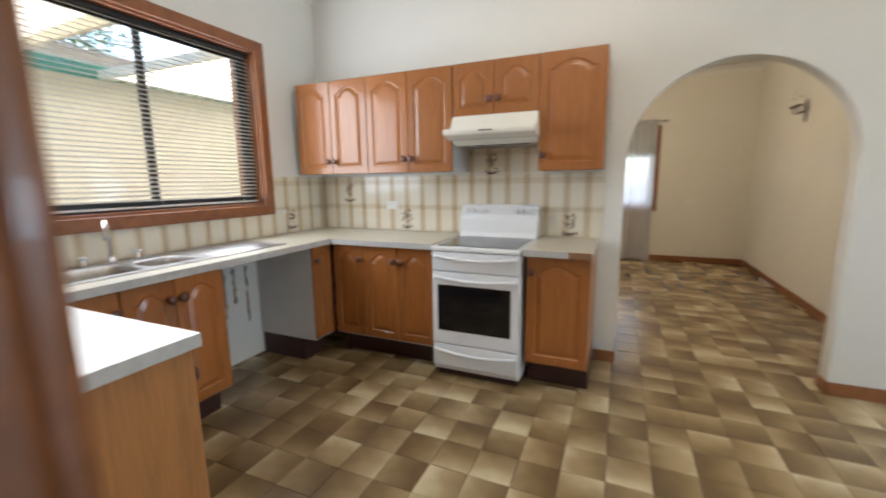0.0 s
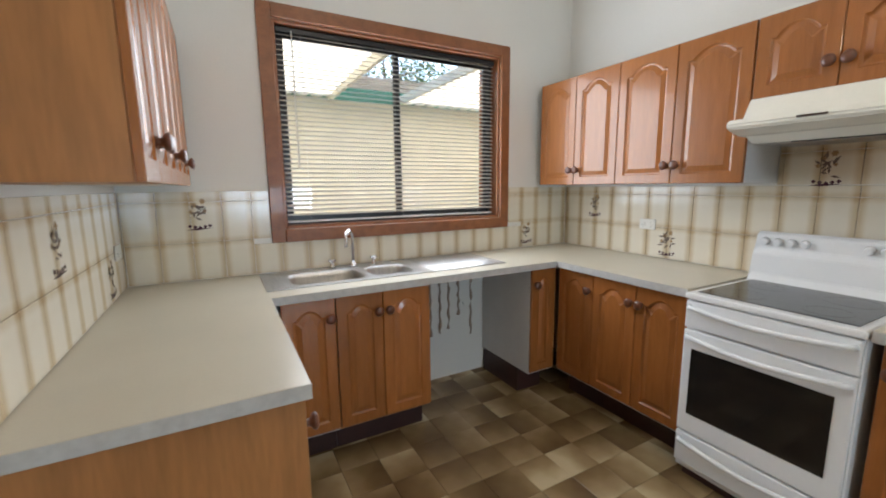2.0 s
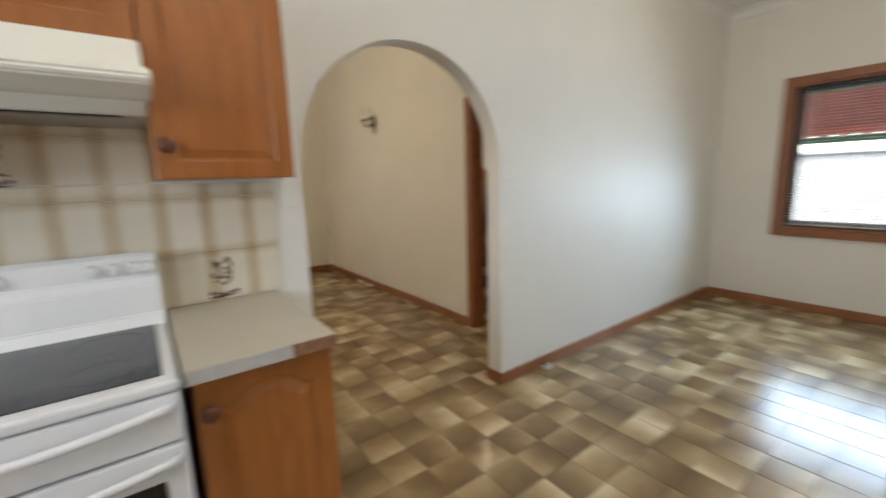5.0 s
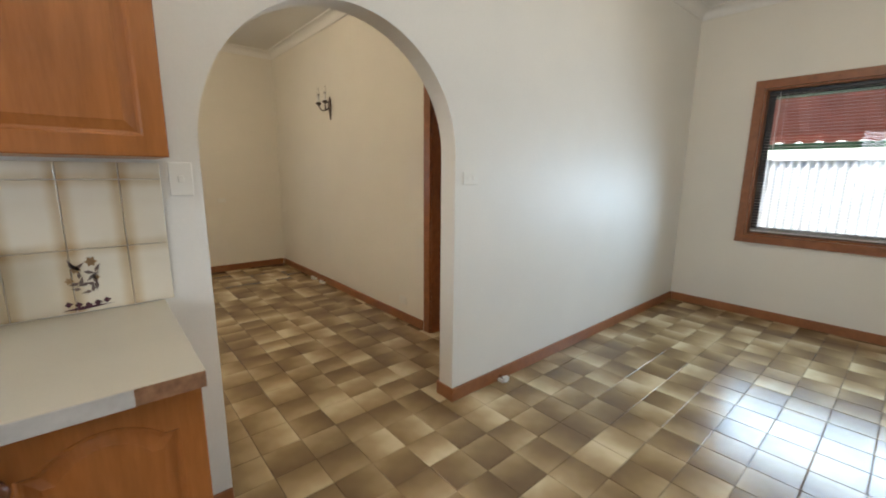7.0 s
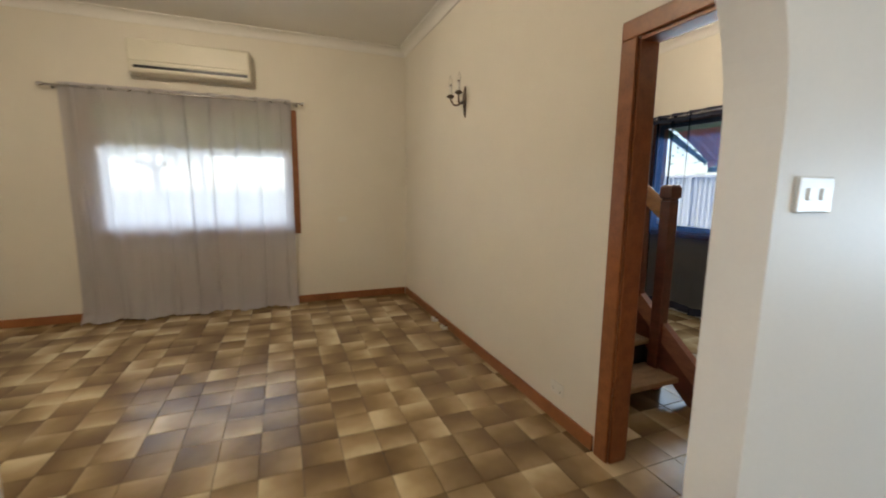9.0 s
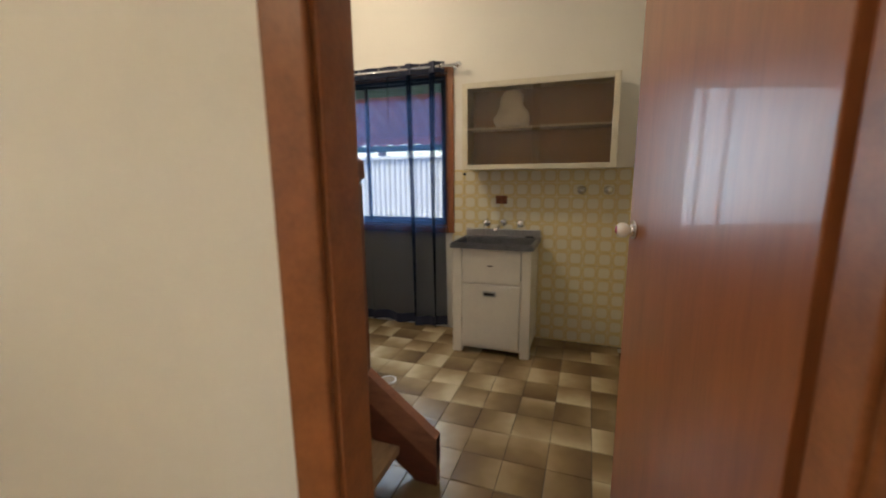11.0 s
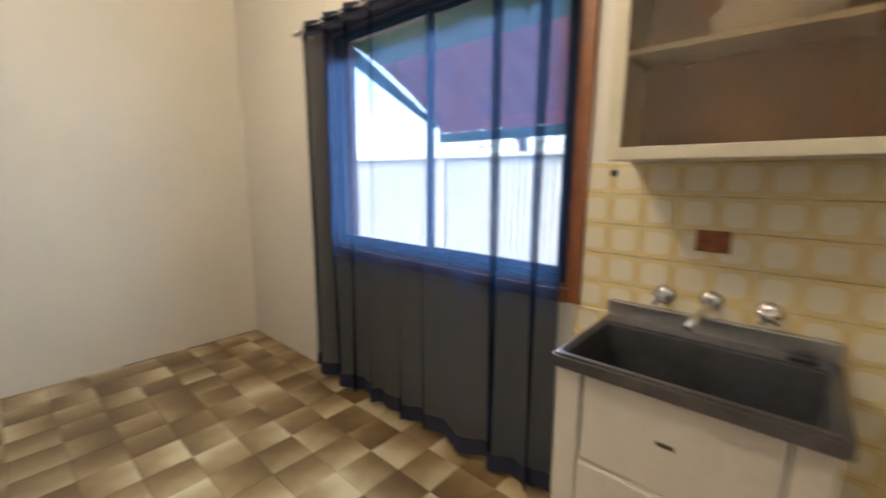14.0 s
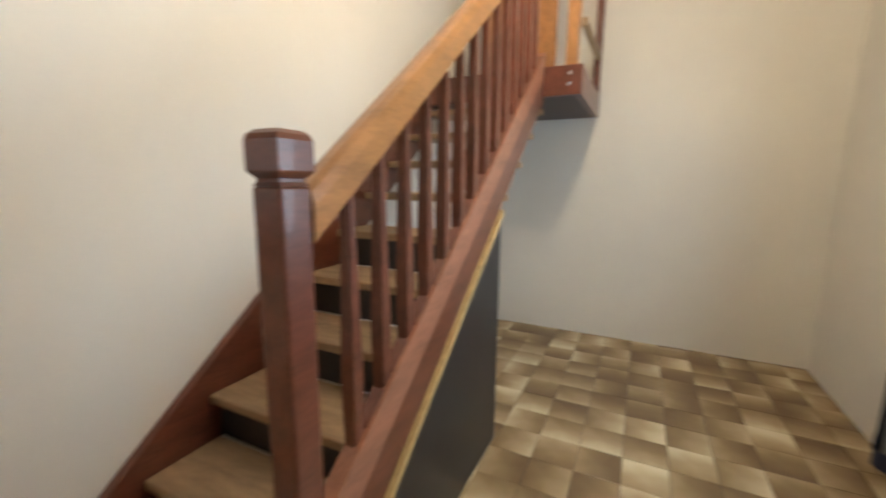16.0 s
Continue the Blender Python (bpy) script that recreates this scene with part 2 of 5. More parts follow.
STEEL = mat("brushed_steel", (0.5, 0.49, 0.48), 0.32, 1.0, var=0.12, scale=8, bump=0.1, bscale=120, stretch=(1, 8, 1))
TUBST = mat("dull_tub_steel", (0.26, 0.26, 0.27), 0.38, 0.9, var=0.2, scale=10)
BRONZE = mat("aged_bronze", (0.12, 0.09, 0.07), 0.35, 0.8, var=0.25, scale=20)
KNOBW = mat("turned_wooden_knob", (0.15, 0.048, 0.02), 0.3, var=0.2, scale=30, coat=0.2)
PLASTIC = mat("white_switch_plastic", (0.78, 0.77, 0.72), 0.3, var=0.02)
ALU = mat("dark_bronze_aluminium", (0.035, 0.037, 0.042), 0.35, 0.5, var=0.1)
SLATRAIL = mat("white_blind_rail", (0.8, 0.8, 0.78), 0.4, var=0.03)
GROUT = mat("dark_floor_grout", (0.1, 0.075, 0.05), 0.9, var=0.2, scale=20)
WGROUT = mat("pale_wall_grout", (0.6, 0.55, 0.45), 0.8, var=0.1, scale=20)
FLOORT, FLOORJ = floor_tile_mat(False), floor_tile_mat(True)
PLAID, RINGT = plaid_tile_mat(), laundry_tile_mat()
GREYSHEER = sheer_mat("pale_grey_voile", (0.7, 0.68, 0.71), 0.15)
LAMPGL = mat("opal_lamp_glass", (0.85, 0.84, 0.8), 0.3, var=0.02)
LAMPGL.node_tree.nodes["Principled BSDF"].inputs["Emission Color"].default_value = (1, 0.9, 0.75, 1)
LAMPGL.node_tree.nodes["Principled BSDF"].inputs["Emission Strength"].default_value = 0.8
NAVY = sheer_mat("navy_voile", (0.013, 0.025, 0.055), 0.33)
SLAT = sheer_mat("white_blind_slat", (0.86, 0.85, 0.82), 0.0)
NAVYHEM = mat("navy_hem", (0.02, 0.024, 0.05), 0.8, var=0.1)
PANE = glass_mat("window_glass")
AMBER = dimpled_glass()
INKB, INKD, INKO = mat("decal_brown", (0.2, 0.15, 0.13), 0.2), mat("decal_plum", (0.09, 0.035, 0.05), 0.2), mat("decal_ochre", (0.42, 0.27, 0.14), 0.2)
BLACKP = mat("black_hardboard", (0.02, 0.02, 0.021), 0.35, var=0.2, scale=5)
PINE = mat("raw_pine", (0.55, 0.38, 0.16), 0.5, var=0.2, scale=10, stretch=(6, 1, 6))
BRICKP = mat("exposed_red_brick", (0.3, 0.11, 0.05), 0.9, var=0.25, scale=40, bump=0.6)
CABCREAM = mat("chipped_cream_paint", (0.72, 0.66, 0.52), 0.4, var=0.06, scale=10)
CABIN = mat("brown_cabinet_lining", (0.45, 0.3, 0.17), 0.6, var=0.15, scale=5)
AWNRED = mat("faded_red_awning", (0.55, 0.2, 0.15), 0.5, var=0.15, scale=4)
AWNGREY = mat("weathered_grey_awning", (0.2, 0.17, 0.18), 0.6, var=0.15, scale=4)
AWNGREEN = mat("green_awning_trim", (0.07, 0.2, 0.1), 0.5, var=0.15, scale=4)
FENCE = mat("cream_render", (0.8, 0.75, 0.62), 0.5, var=0.06, scale=3)
FENCEW = mat("blue_grey_fence", (0.54, 0.56, 0.57), 0.5, var=0.06, scale=3)
ROOF = mat("pale_roof_sheet", (0.36, 0.34, 0.31), 0.5, var=0.1, scale=3)
GUTTER = mat("green_gutter", (0.04, 0.2, 0.13), 0.4, var=0.1)
GRASSM = mat("dry_lawn", (0.22, 0.25, 0.08), 0.9, var=0.25, scale=3, bump=0.6, bscale=80)
CONC = mat("pale_concrete", (0.45, 0.43, 0.39), 0.8, var=0.12, scale=2, bump=0.3)
LEAF = mat("tree_leaf", (0.07, 0.14, 0.03), 0.6, var=0.3, scale=3)
BARK = mat("tree_bark", (0.14, 0.1, 0.07), 0.9, var=0.25, scale=8, bump=0.6)
PATIO = sheer_mat("cream_fibreglass_sheeting", (0.82, 0.76, 0.62), 0.06)
DRAINC = mat("brown_drain_cover", (0.34, 0.25, 0.15), 0.4, var=0.2, scale=30)
CERAMIC = mat("white_ceramic", (0.8, 0.79, 0.77), 0.12, var=0.02)
ROSE = mat("painted_rose", (0.4, 0.06, 0.1), 0.15, var=0.2, scale=50)
ACM = mat("aged_ivory_plastic", (0.7, 0.67, 0.57), 0.35, var=0.03, scale=4)


# ---- builders ----
def box(bm, x0, x1, y0, y1, z0, z1, bevel=0.0):
    r = bmesh.ops.create_cube(bm, size=1, matrix=Matrix.LocRotScale(((x0 + x1) / 2, (y0 + y1) / 2, (z0 + z1) / 2), None, (abs(x1 - x0), abs(y1 - y0), abs(z1 - z0))))
    if bevel:
        bmesh.ops.bevel(bm, geom=list({e for v in r["verts"] for e in v.link_edges}), offset=bevel, segments=2, affect="EDGES", profile=0.5)
    return bm


def tube(bm, pts, radius, n=10, cap=True):
    """A round bar through points; radius may be a list."""
    pts = [Vector(p) for p in pts]
    rad = radius if isinstance(radius, (list, tuple)) else [radius] * len(pts)
    rings, prev = [], None
    for i, p in enumerate(pts):
        d = (pts[min(i + 1, len(pts) - 1)] - pts[max(i - 1, 0)]).normalized()
        side = (prev - d * prev.dot(d)).normalized() if prev else d.orthogonal().normalized()
        prev = side
        up = d.cross(side)
        rings.append([bm.verts.new(p + (side * math.cos(a) + up * math.sin(a)) * rad[i]) for a in (2 * math.pi * k / n for k in range(n))])
    for a, b in zip(rings, rings[1:]):
        for k in range(n):
            bm.faces.new((a[k], a[(k + 1) % n], b[(k + 1) % n], b[k])).smooth = True
    if cap:
        bm.faces.new(rings[0][::-1])
        bm.faces.new(rings[-1])
    return bm


def prism(bm, outline, depth, m=Matrix()):
    """An outline in x, z, pushed from y=0 to y=depth, under m."""
    a = [bm.verts.new(m @ Vector((x, 0, z))) for x, z in outline]
    b = [bm.verts.new(m @ Vector((x, depth, z))) for x, z in outline]
    bm.faces.new(a)
    bm.faces.new(b[::-1])
    for i in range(len(a)):
        j = (i + 1) % len(a)
        bm.faces.new((a[j], a[i], b[i], b[j]))
    return bm


def mesh_of(name, bm, material):
    bmesh.ops.recalc_face_normals(bm, faces=bm.faces)
    me = bpy.data.meshes.new(name)
    bm.to_mesh(me)
    bm.free()
    me.materials.append(material)
    return me


def thing(name, at, label, category, group="", kind=""):
    ob = new(name)
    ob.empty_display_size = 0.1
    ob.matrix_world = Matrix.Translation(at)
    return tagged(ob, label, category, group, kind)


def part(name, bm, material, parent, label="", m=Matrix()):
    """One mesh, given in the world's coordinates (or under m), as a part of parent."""
    ob = new(name, bm if isinstance(bm, bpy.types.Mesh) else mesh_of(name, bm, material))
    if parent:
        ob.parent = parent
        ob.matrix_parent_inverse = world_of(parent).inverted()
    ob.matrix_basis = m
    return tagged(ob, label)


def world_of(ob):
    return ob.matrix_basis if not ob.parent else world_of(ob.parent) @ ob.matrix_parent_inverse @ ob.matrix_basis


def solo(name, bm, material, label, category, kind="", group=""):
    return tagged(part(name, bm, material, None), label, category, group, kind)


def B():
    return bmesh.new()


# ---- the shell ----
XW, XE, YS, YN, YK, H = -1.81, 5.375, 4.03, 8.5, 1.03, 2.99   # kitchen west, dining east, arch wall, living far wall, hall wall, ceiling


def wall_box(name, spans, material, label):
    bm = B()
    for s in spans:
        box(bm, *s)
    return solo(name, bm, material, label, "wall", "structure")


def pierced(axis, a0, a1, b0, b1, holes):
    """Boxes of a wall whose face lies along axis from a0 to a1, b0 to b1 thick, with holes (a, a, z, z)."""
    out, cur = [], a0
    for h0, h1, z0, z1 in sorted(holes):
        for lo, hi, za, zb in ((cur, h0, 0, H), (h0, h1, 0, z0), (h0, h1, z1, H)):
            if hi - lo > 1e-4 and zb - za > 1e-4:
                out.append((lo, hi, b0, b1, za, zb) if axis == "x" else (b0, b1, lo, hi, za, zb))
        cur = h1
    if a1 - cur > 1e-4:
        out.append((cur, a1, b0, b1, 0, H) if axis == "x" else (b0, b1, cur, a1, 0, H))
    return out


KW = (1.80, 3.34, 1.18, 2.335)       # kitchen window hole: y, y, z, z
DW = (1.50, 3.42, 0.81, 2.17)        # dining window
LW = (-0.50, 1.28, 0.90, 2.12)       # living window: x, x, z, z
WW = (5.63, 7.14, 0.89, 2.11)        # laundry window: y, y, z, z
wall_box("wall_west", pierced("y", YK - 0.13, YN + 0.25, XW - 0.25, XW, [KW]), KWALL, "white painted kitchen and living side wall")
wall_box("wall_south", [(XW, -0.28, YK - 0.13, YK, 0, H), (-0.28, 0.638, YK - 0.13, YK - 0.075, 0, H), (0.638, 1.50, YK - 0.13, YK - 0.075, 2.04, H), (1.50, XE, YK - 0.13, YK - 0.075, 0, H)], KWALL, "white painted wall with the hall doorway")
wall_box("wall_east", pierced("y", YK - 0.2, YS, XE, XE + 0.25, [DW]), WALL, "cream painted dining wall with a window")
wall_box("wall_east_laundry", pierced("y", YS + 0.12, 8.416, 5.275, 5.275 + 0.15, [WW]), WALL, "cream painted laundry wall with a window")
wall_box("wall_north", pierced("x", XW, 2.62, YN, YN + 0.25, [LW]), WALL, "cream painted living room wall with a window")
wall_box("wall_north_laundry", [(2.72, 5.625, 8.416, 8.75, 0, H)], WALL, "cream painted laundry end wall")
wall_box("wall_middle", pierced("y", YS + 0.12, YN + 0.25, 2.62, 2.72, [(4.22, 4.945, 0, 2.0)]), WALL, "cream painted wall between living room and laundry")

# the arch wall
AX, AZ, AR = 1.435, 1.47, 0.615
bm = B()
top = [(AX + AR * math.cos(a), AZ + AR * math.sin(a)) for a in (math.pi * k / 40 for k in range(41))]
prism(bm, [(AX + AR, 0), (AX + AR, AZ)] + top[1:21] + [(AX, H), (XE, H), (XE, 0)], 0.12, pose(0, YS, 0))
prism(bm, [(AX - AR, AZ), (AX - AR, 0), (XW, 0), (XW, H), (AX, H)] + top[20:40], 0.12, pose(0, YS, 0))
solo("wall_arch", bm, KWALL, "white painted wall with a round-headed archway", "wall", "structure")

# hall behind the first doorway
wall_box("wall_hall", [(-0.6, 2.6, -1.6, -1.5, 0, H), (-0.7, -0.6, -1.6, 0.9, 0, H), (2.6, 2.7, -1.6, 0.9, 0, H)], WALL, "plain cream hall walls")
bm = B()
box(bm, XW - 0.3, XE + 0.3, -1.7, YN + 0.3, H, H + 0.12)
solo("ceiling", bm, CEIL, "flat white plaster ceiling", "ceiling", "structure")


def cove(name, a, b, inward):
    """A plaster cove between wall and ceiling from a to b; inward points into the room."""
    a, b, n = Vector((*a, 0)), Vector((*b, 0)), Vector((*inward, 0))
    prof = [(0, H - 0.09), (0.012, H - 0.09)] + [(0.012 + 0.068 * (1 - math.cos(t)), H - 0.08 + 0.068 * math.sin(t)) for t in (math.pi / 2 * k / 6 for k in range(7))] + [(0.09, H - 0.012), (0.09, H), (0, H)]
    bm = B()
    ra, rb = [[bm.verts.new(p + n * u + Vector((0, 0, z))) for u, z in prof] for p in (a, b)]
    for i in range(len(prof)):
        j = (i + 1) % len(prof)
        bm.faces.new((ra[i], ra[j], rb[j], rb[i]))
    bm.faces.new(ra), bm.faces.new(rb[::-1])
    solo(name, bm, CEIL, "white coved plaster cornice", "cornice", "structure")


for i, c in enumerate([((XW, YS), (XE, YS), (0, -1)), ((XE, YK), (XE, YS), (-1, 0)), ((XW, YK), (XW, YS), (1, 0)), ((XW, YK), (-0.28, YK), (0, 1)),
                       ((XW, YN), (2.62, YN), (0, -1)), ((2.62, YS + 0.12), (2.62, YN), (-1, 0)), ((XW, YS + 0.12), (2.62, YS + 0.12), (0, 1)), ((XW, YS + 0.12), (XW, YN), (1, 0)),
                       ((5.275, 4.15), (5.275, 8.416), (-1, 0)), ((2.72, 8.416), (5.275, 8.416), (0, -1)), ((2.72, 4.15), (5.275, 4.15), (0, 1)), ((2.72, 4.15), (2.72, 8.416), (1, 0))]):
    cove("trim_cornice_%d" % (i + 1), *c)


def skirting(name, x0, x1, y0, y1):
    bm = box(B(), x0, x1, y0, y1, 0.0, 0.085, 0.004)
    solo(name, bm, SKIRT, "red-brown stained timber skirting board", "skirting", "structure")


skirting("baseboard_1", AX + AR + 0.0, XE, YS - 0.016, YS - 0.001)
skirting("baseboard_2", 0.675, AX - AR, YS - 0.016, YS - 0.001)
skirting("baseboard_3", XE - 0.016, XE - 0.001, 1.05, YS - 0.017)
skirting("baseboard_4", AX + AR - 0.012, AX + AR - 0.001, YS - 0.016, YS + 0.136)
skirting("baseboard_5", 2.604, 2.619, 5.05, YN - 0.02)
skirting("baseboard_6", XW + 0.02, 2.60, YN - 0.016, YN - 0.001)
skirting("baseboard_7", AX + AR, 2.60, YS + 0.121, YS + 0.136)
skirting("baseboard_8", XW + 0.001, XW + 0.016, YS + 0.14, YN - 0.02)
skirting("baseboard_9", 1.60, XE - 0.02, YK - 0.074, YK - 0.059)

# The hall fitting only houses the added fill light.
for lx, ly, lw, lc in LAMPS:
    t = thing("ceiling_light", (lx, ly, H), "round opal glass ceiling light, switched on", "ceiling light", "ceiling lights")
    part("base", tube(B(), [(lx, ly, H), (lx, ly, H - 0.025)], 0.16, 28), PLASTIC, t)
    part("diffuser", tube(B(), [(lx, ly, H - d) for d in (0.025, 0.05, 0.075, 0.09, 0.095)], [0.15, 0.14, 0.105, 0.05, 0.01], 28), LAMPGL, t, "opal glass bowl")


# ---- door frames and the laundry door ----
def door_frame(name, m, width, height, depth, label):
    """A lined opening: jambs, head and architraves on both faces. Local x across, y through the wall."""
    t = thing(name, m.translation, label, "door frame", kind="structure")
    for x0, x1 in ((-0.02, 0.012), (width - 0.012, width + 0.02)):
        part("jamb", box(B(), x0, x1, 0, depth, 0, height, 0.003), TIMBER, t, m=m)
    part("head", box(B(), 0.012, width - 0.012, 0, depth, height - 0.012, height + 0.02, 0.003), TIMBER, t, m=m)
    for y0, y1 in ((-0.018, 0), (depth, depth + 0.018)):
        for x0, x1 in ((-0.085, 0.002), (width - 0.002, width + 0.085)):
            part("architrave", box(B(), x0, x1, y0, y1, 0, height + 0.004, 0.006), TIMBER, t, m=m)
        part("architrave", box(B(), -0.085, width + 0.085, y0, y1, height + 0.004, height + 0.085, 0.006), TIMBER, t, m=m)
    return t


door_frame("door_1_frame", pose(2.62, 4.945, 0, 0, 0, -90), 0.725, 2.0, 0.10, "red-brown stained timber door frame to the laundry")
door_frame("door_2_frame", pose(0.638, 0.90, 0), 0.862, 2.04, 0.055, "red-brown stained timber frame of the hall doorway")

lm = pose(2.735, 4.228, 0, 0, 0, 11)
ldoor = thing("door_1", (2.735, 4.232, 0), "red-brown veneered laundry door standing wide open", "door", kind="structure")
leaf = part("leaf", box(B(), 0, 0.825, -0.018, 0.018, 0.01, 1.985, 0.003), DOORW, ldoor, m=lm)
for s in (1, -1):
    bm = B()
    tube(bm, [(0.77, s * 0.018, 1.14), (0.77, s * 0.024, 1.14)], 0.03, 20)
    tube(bm, [(0.77, s * 0.024, 1.14), (0.77, s * 0.036, 1.14)], [0.024, 0.014], 16)
    k = part("rose_plate", bm, CHROME, ldoor, "chrome knob rose", lm)
    bm = tube(B(), [(0.77, s * y, 1.14) for y in (0.034, 0.038, 0.046, 0.057, 0.067, 0.073, 0.075)], [0.01, 0.016, 0.022, 0.024, 0.021, 0.012, 0.004], 20)
    part("knob", bm, CERAMIC, ldoor, "white ceramic knob with a painted rose", lm)
    bm = tube(B(), [(0.77 + s * 0.004, s * y, 1.14) for y in (0.0725, 0.0748, 0.076)], [0.014, 0.012, 0.003], 9)
    part("painted_rose", bm, ROSE, ldoor, "crimson rose painted on the knob", lm)


# ---- windows ----
def window(name, m, w, h, wall, label, sash_split=0.5, trim=0.075, set_back=0.09):
    """A timber reveal and architrave with a sliding aluminium window. Local x across, y outward, z up from the sill."""
    t = thing(name, m.translation, label, "window", kind="structure")
    a, d = trim, 0.02
    for n, s in (("architrave", (-a, 0, -d, 0, -a, h + a)), ("architrave", (w, w + a, -d, 0, -a, h + a)), ("architrave", (0, w, -d, 0, h, h + a)), ("window_sill", (0, w, -d - 0.012, 0, -a, 0)),
                 ("reveal", (0, 0.018, 0, wall, 0, h)), ("reveal", (w - 0.018, w, 0, wall, 0, h)), ("reveal", (0.018, w - 0.018, 0, wall, h - 0.018, h)), ("reveal", (0.018, w - 0.018, 0, wall, 0, 0.018))):
        part(n, box(B(), *s, 0.004), TIMBER, t, m=m)
    y0 = set_back
    fr = B()
    for s in ((0.018, 0.04, y0, y0 + 0.05, 0.018, h - 0.018), (w - 0.04, w - 0.018, y0, y0 + 0.05, 0.018, h - 0.018), (0.04, w - 0.04, y0, y0 + 0.05, 0.018, 0.042), (0.04, w - 0.04, y0, y0 + 0.05, h - 0.04, h - 0.018)):
        box(fr, *s, 0.002)
    part("window_frame", fr, ALU, t, "dark bronze aluminium frame", m)
    mid = w * sash_split
    for i, (x0, x1) in enumerate(((0.04, mid + 0.018), (mid - 0.018, w - 0.04))):
        yy = y0 + 0.006 + 0.02 * i
        bm = B()
        for s in ((x0, x0 + 0.03, yy, yy + 0.018, 0.042, h - 0.04), (x1 - 0.03, x1, yy, yy + 0.018, 0.042, h - 0.04), (x0 + 0.03, x1 - 0.03, yy, yy + 0.018, 0.042, 0.072), (x0 + 0.03, x1 - 0.03, yy, yy + 0.018, h - 0.065, h - 0.04)):
            box(bm, *s, 0.002)
        sash = part("sash", bm, ALU, t, m=m)
        p = part("pane", box(B(), x0 + 0.025, x1 - 0.025, yy + 0.007, yy + 0.011, 0.067, h - 0.06), PANE, sash, m=m)
        p.matrix_basis = m
        p.matrix_parent_inverse = world_of(sash).inverted()
        p.visible_shadow = False
    return t


def mount(kind, a, z):
    """The pose of a window: which wall, where its first corner lies."""
    return {"W": pose(XW, a, z, 0, 0, 90), "E": pose(XE, a, z, 0, 0, -90), "L": pose(5.275, a, z, 0, 0, -90), "N": pose(a, YN, z)}[kind]


KM, DM, LM, WM = mount("W", KW[0], KW[2]), mount("E", DW[1], DW[2]), mount("N", LW[0], LW[2]), mount("L", WW[1], WW[2])
window("window_1", KM, KW[1] - KW[0], KW[3] - KW[2], 0.25, "timber-trimmed sliding kitchen window over the sink")
window("window_2", DM, DW[1] - DW[0], DW[3] - DW[2], 0.25, "timber-trimmed sliding dining window")
window("window_3", LM, LW[1] - LW[0], LW[3] - LW[2], 0.25, "sliding living room window behind sheer curtains")
window("window_4", WM, WW[1] - WW[0], WW[3] - WW[2], 0.15, "timber-trimmed sliding laundry window", trim=0.05, set_back=0.006)


def blind(m, w, h, tilt, drop, label, stacked=0):
    """A venetian blind in a window's reveal, with stacked slats at its foot."""
    t = thing("venetian_blind", m.translation, label, "blind")
    part("headrail", box(B(), 0.025, w - 0.025, 0.045, 0.075, h - 0.05, h - 0.02, 0.002), ALU, t, m=m)
    slat = B()
    n = 5
    rows = [[slat.verts.new((x, 0.012 * (2 * k / (n - 1) - 1), 0.002 * (1 - (2 * k / (n - 1) - 1) ** 2))) for k in range(n)] for x in (0.028, w - 0.028)]
    for k in range(n - 1):
        slat.faces.new((rows[0][k], rows[1][k], rows[1][k + 1], rows[0][k + 1]))
    me = mesh_of("slat", slat, SLAT)
    z, zs = h - 0.06, []
    while z > drop + 0.04:
        zs.append((z, tilt))
        z -= 0.0275
    zs += [(drop + 0.012 + 0.004 * k, 0) for k in range(stacked)]
    for z, tl in zs:
        part("slat", me, SLAT, t, m=m @ pose(0, 0.06, z, tl, 0, 0))
    part("bottom_rail", box(B(), 0.028, w - 0.028, 0.049, 0.071, drop, drop + 0.012, 0.003), SLATRAIL, t, m=m)
    for x in (0.16, w * 0.5, w - 0.16):
        part("cord", tube(B(), [(x, 0.047, drop), (x, 0.047, h - 0.03)], 0.0012, 5), SLATRAIL, t, m=m)
    part("wand", tube(B(), [(0.11, 0.04, h * 0.3), (0.11, 0.042, h - 0.04)], 0.004, 6), SLATRAIL, t, m=m)
    return t


blind(KM, KW[1] - KW[0], KW[3] - KW[2], 28, 0.03, "white venetian blind lowered over the kitchen window")
blind(DM, DW[1] - DW[0], DW[3] - DW[2], 6, 0.03, "white venetian blind lowered over the dining window", 6)


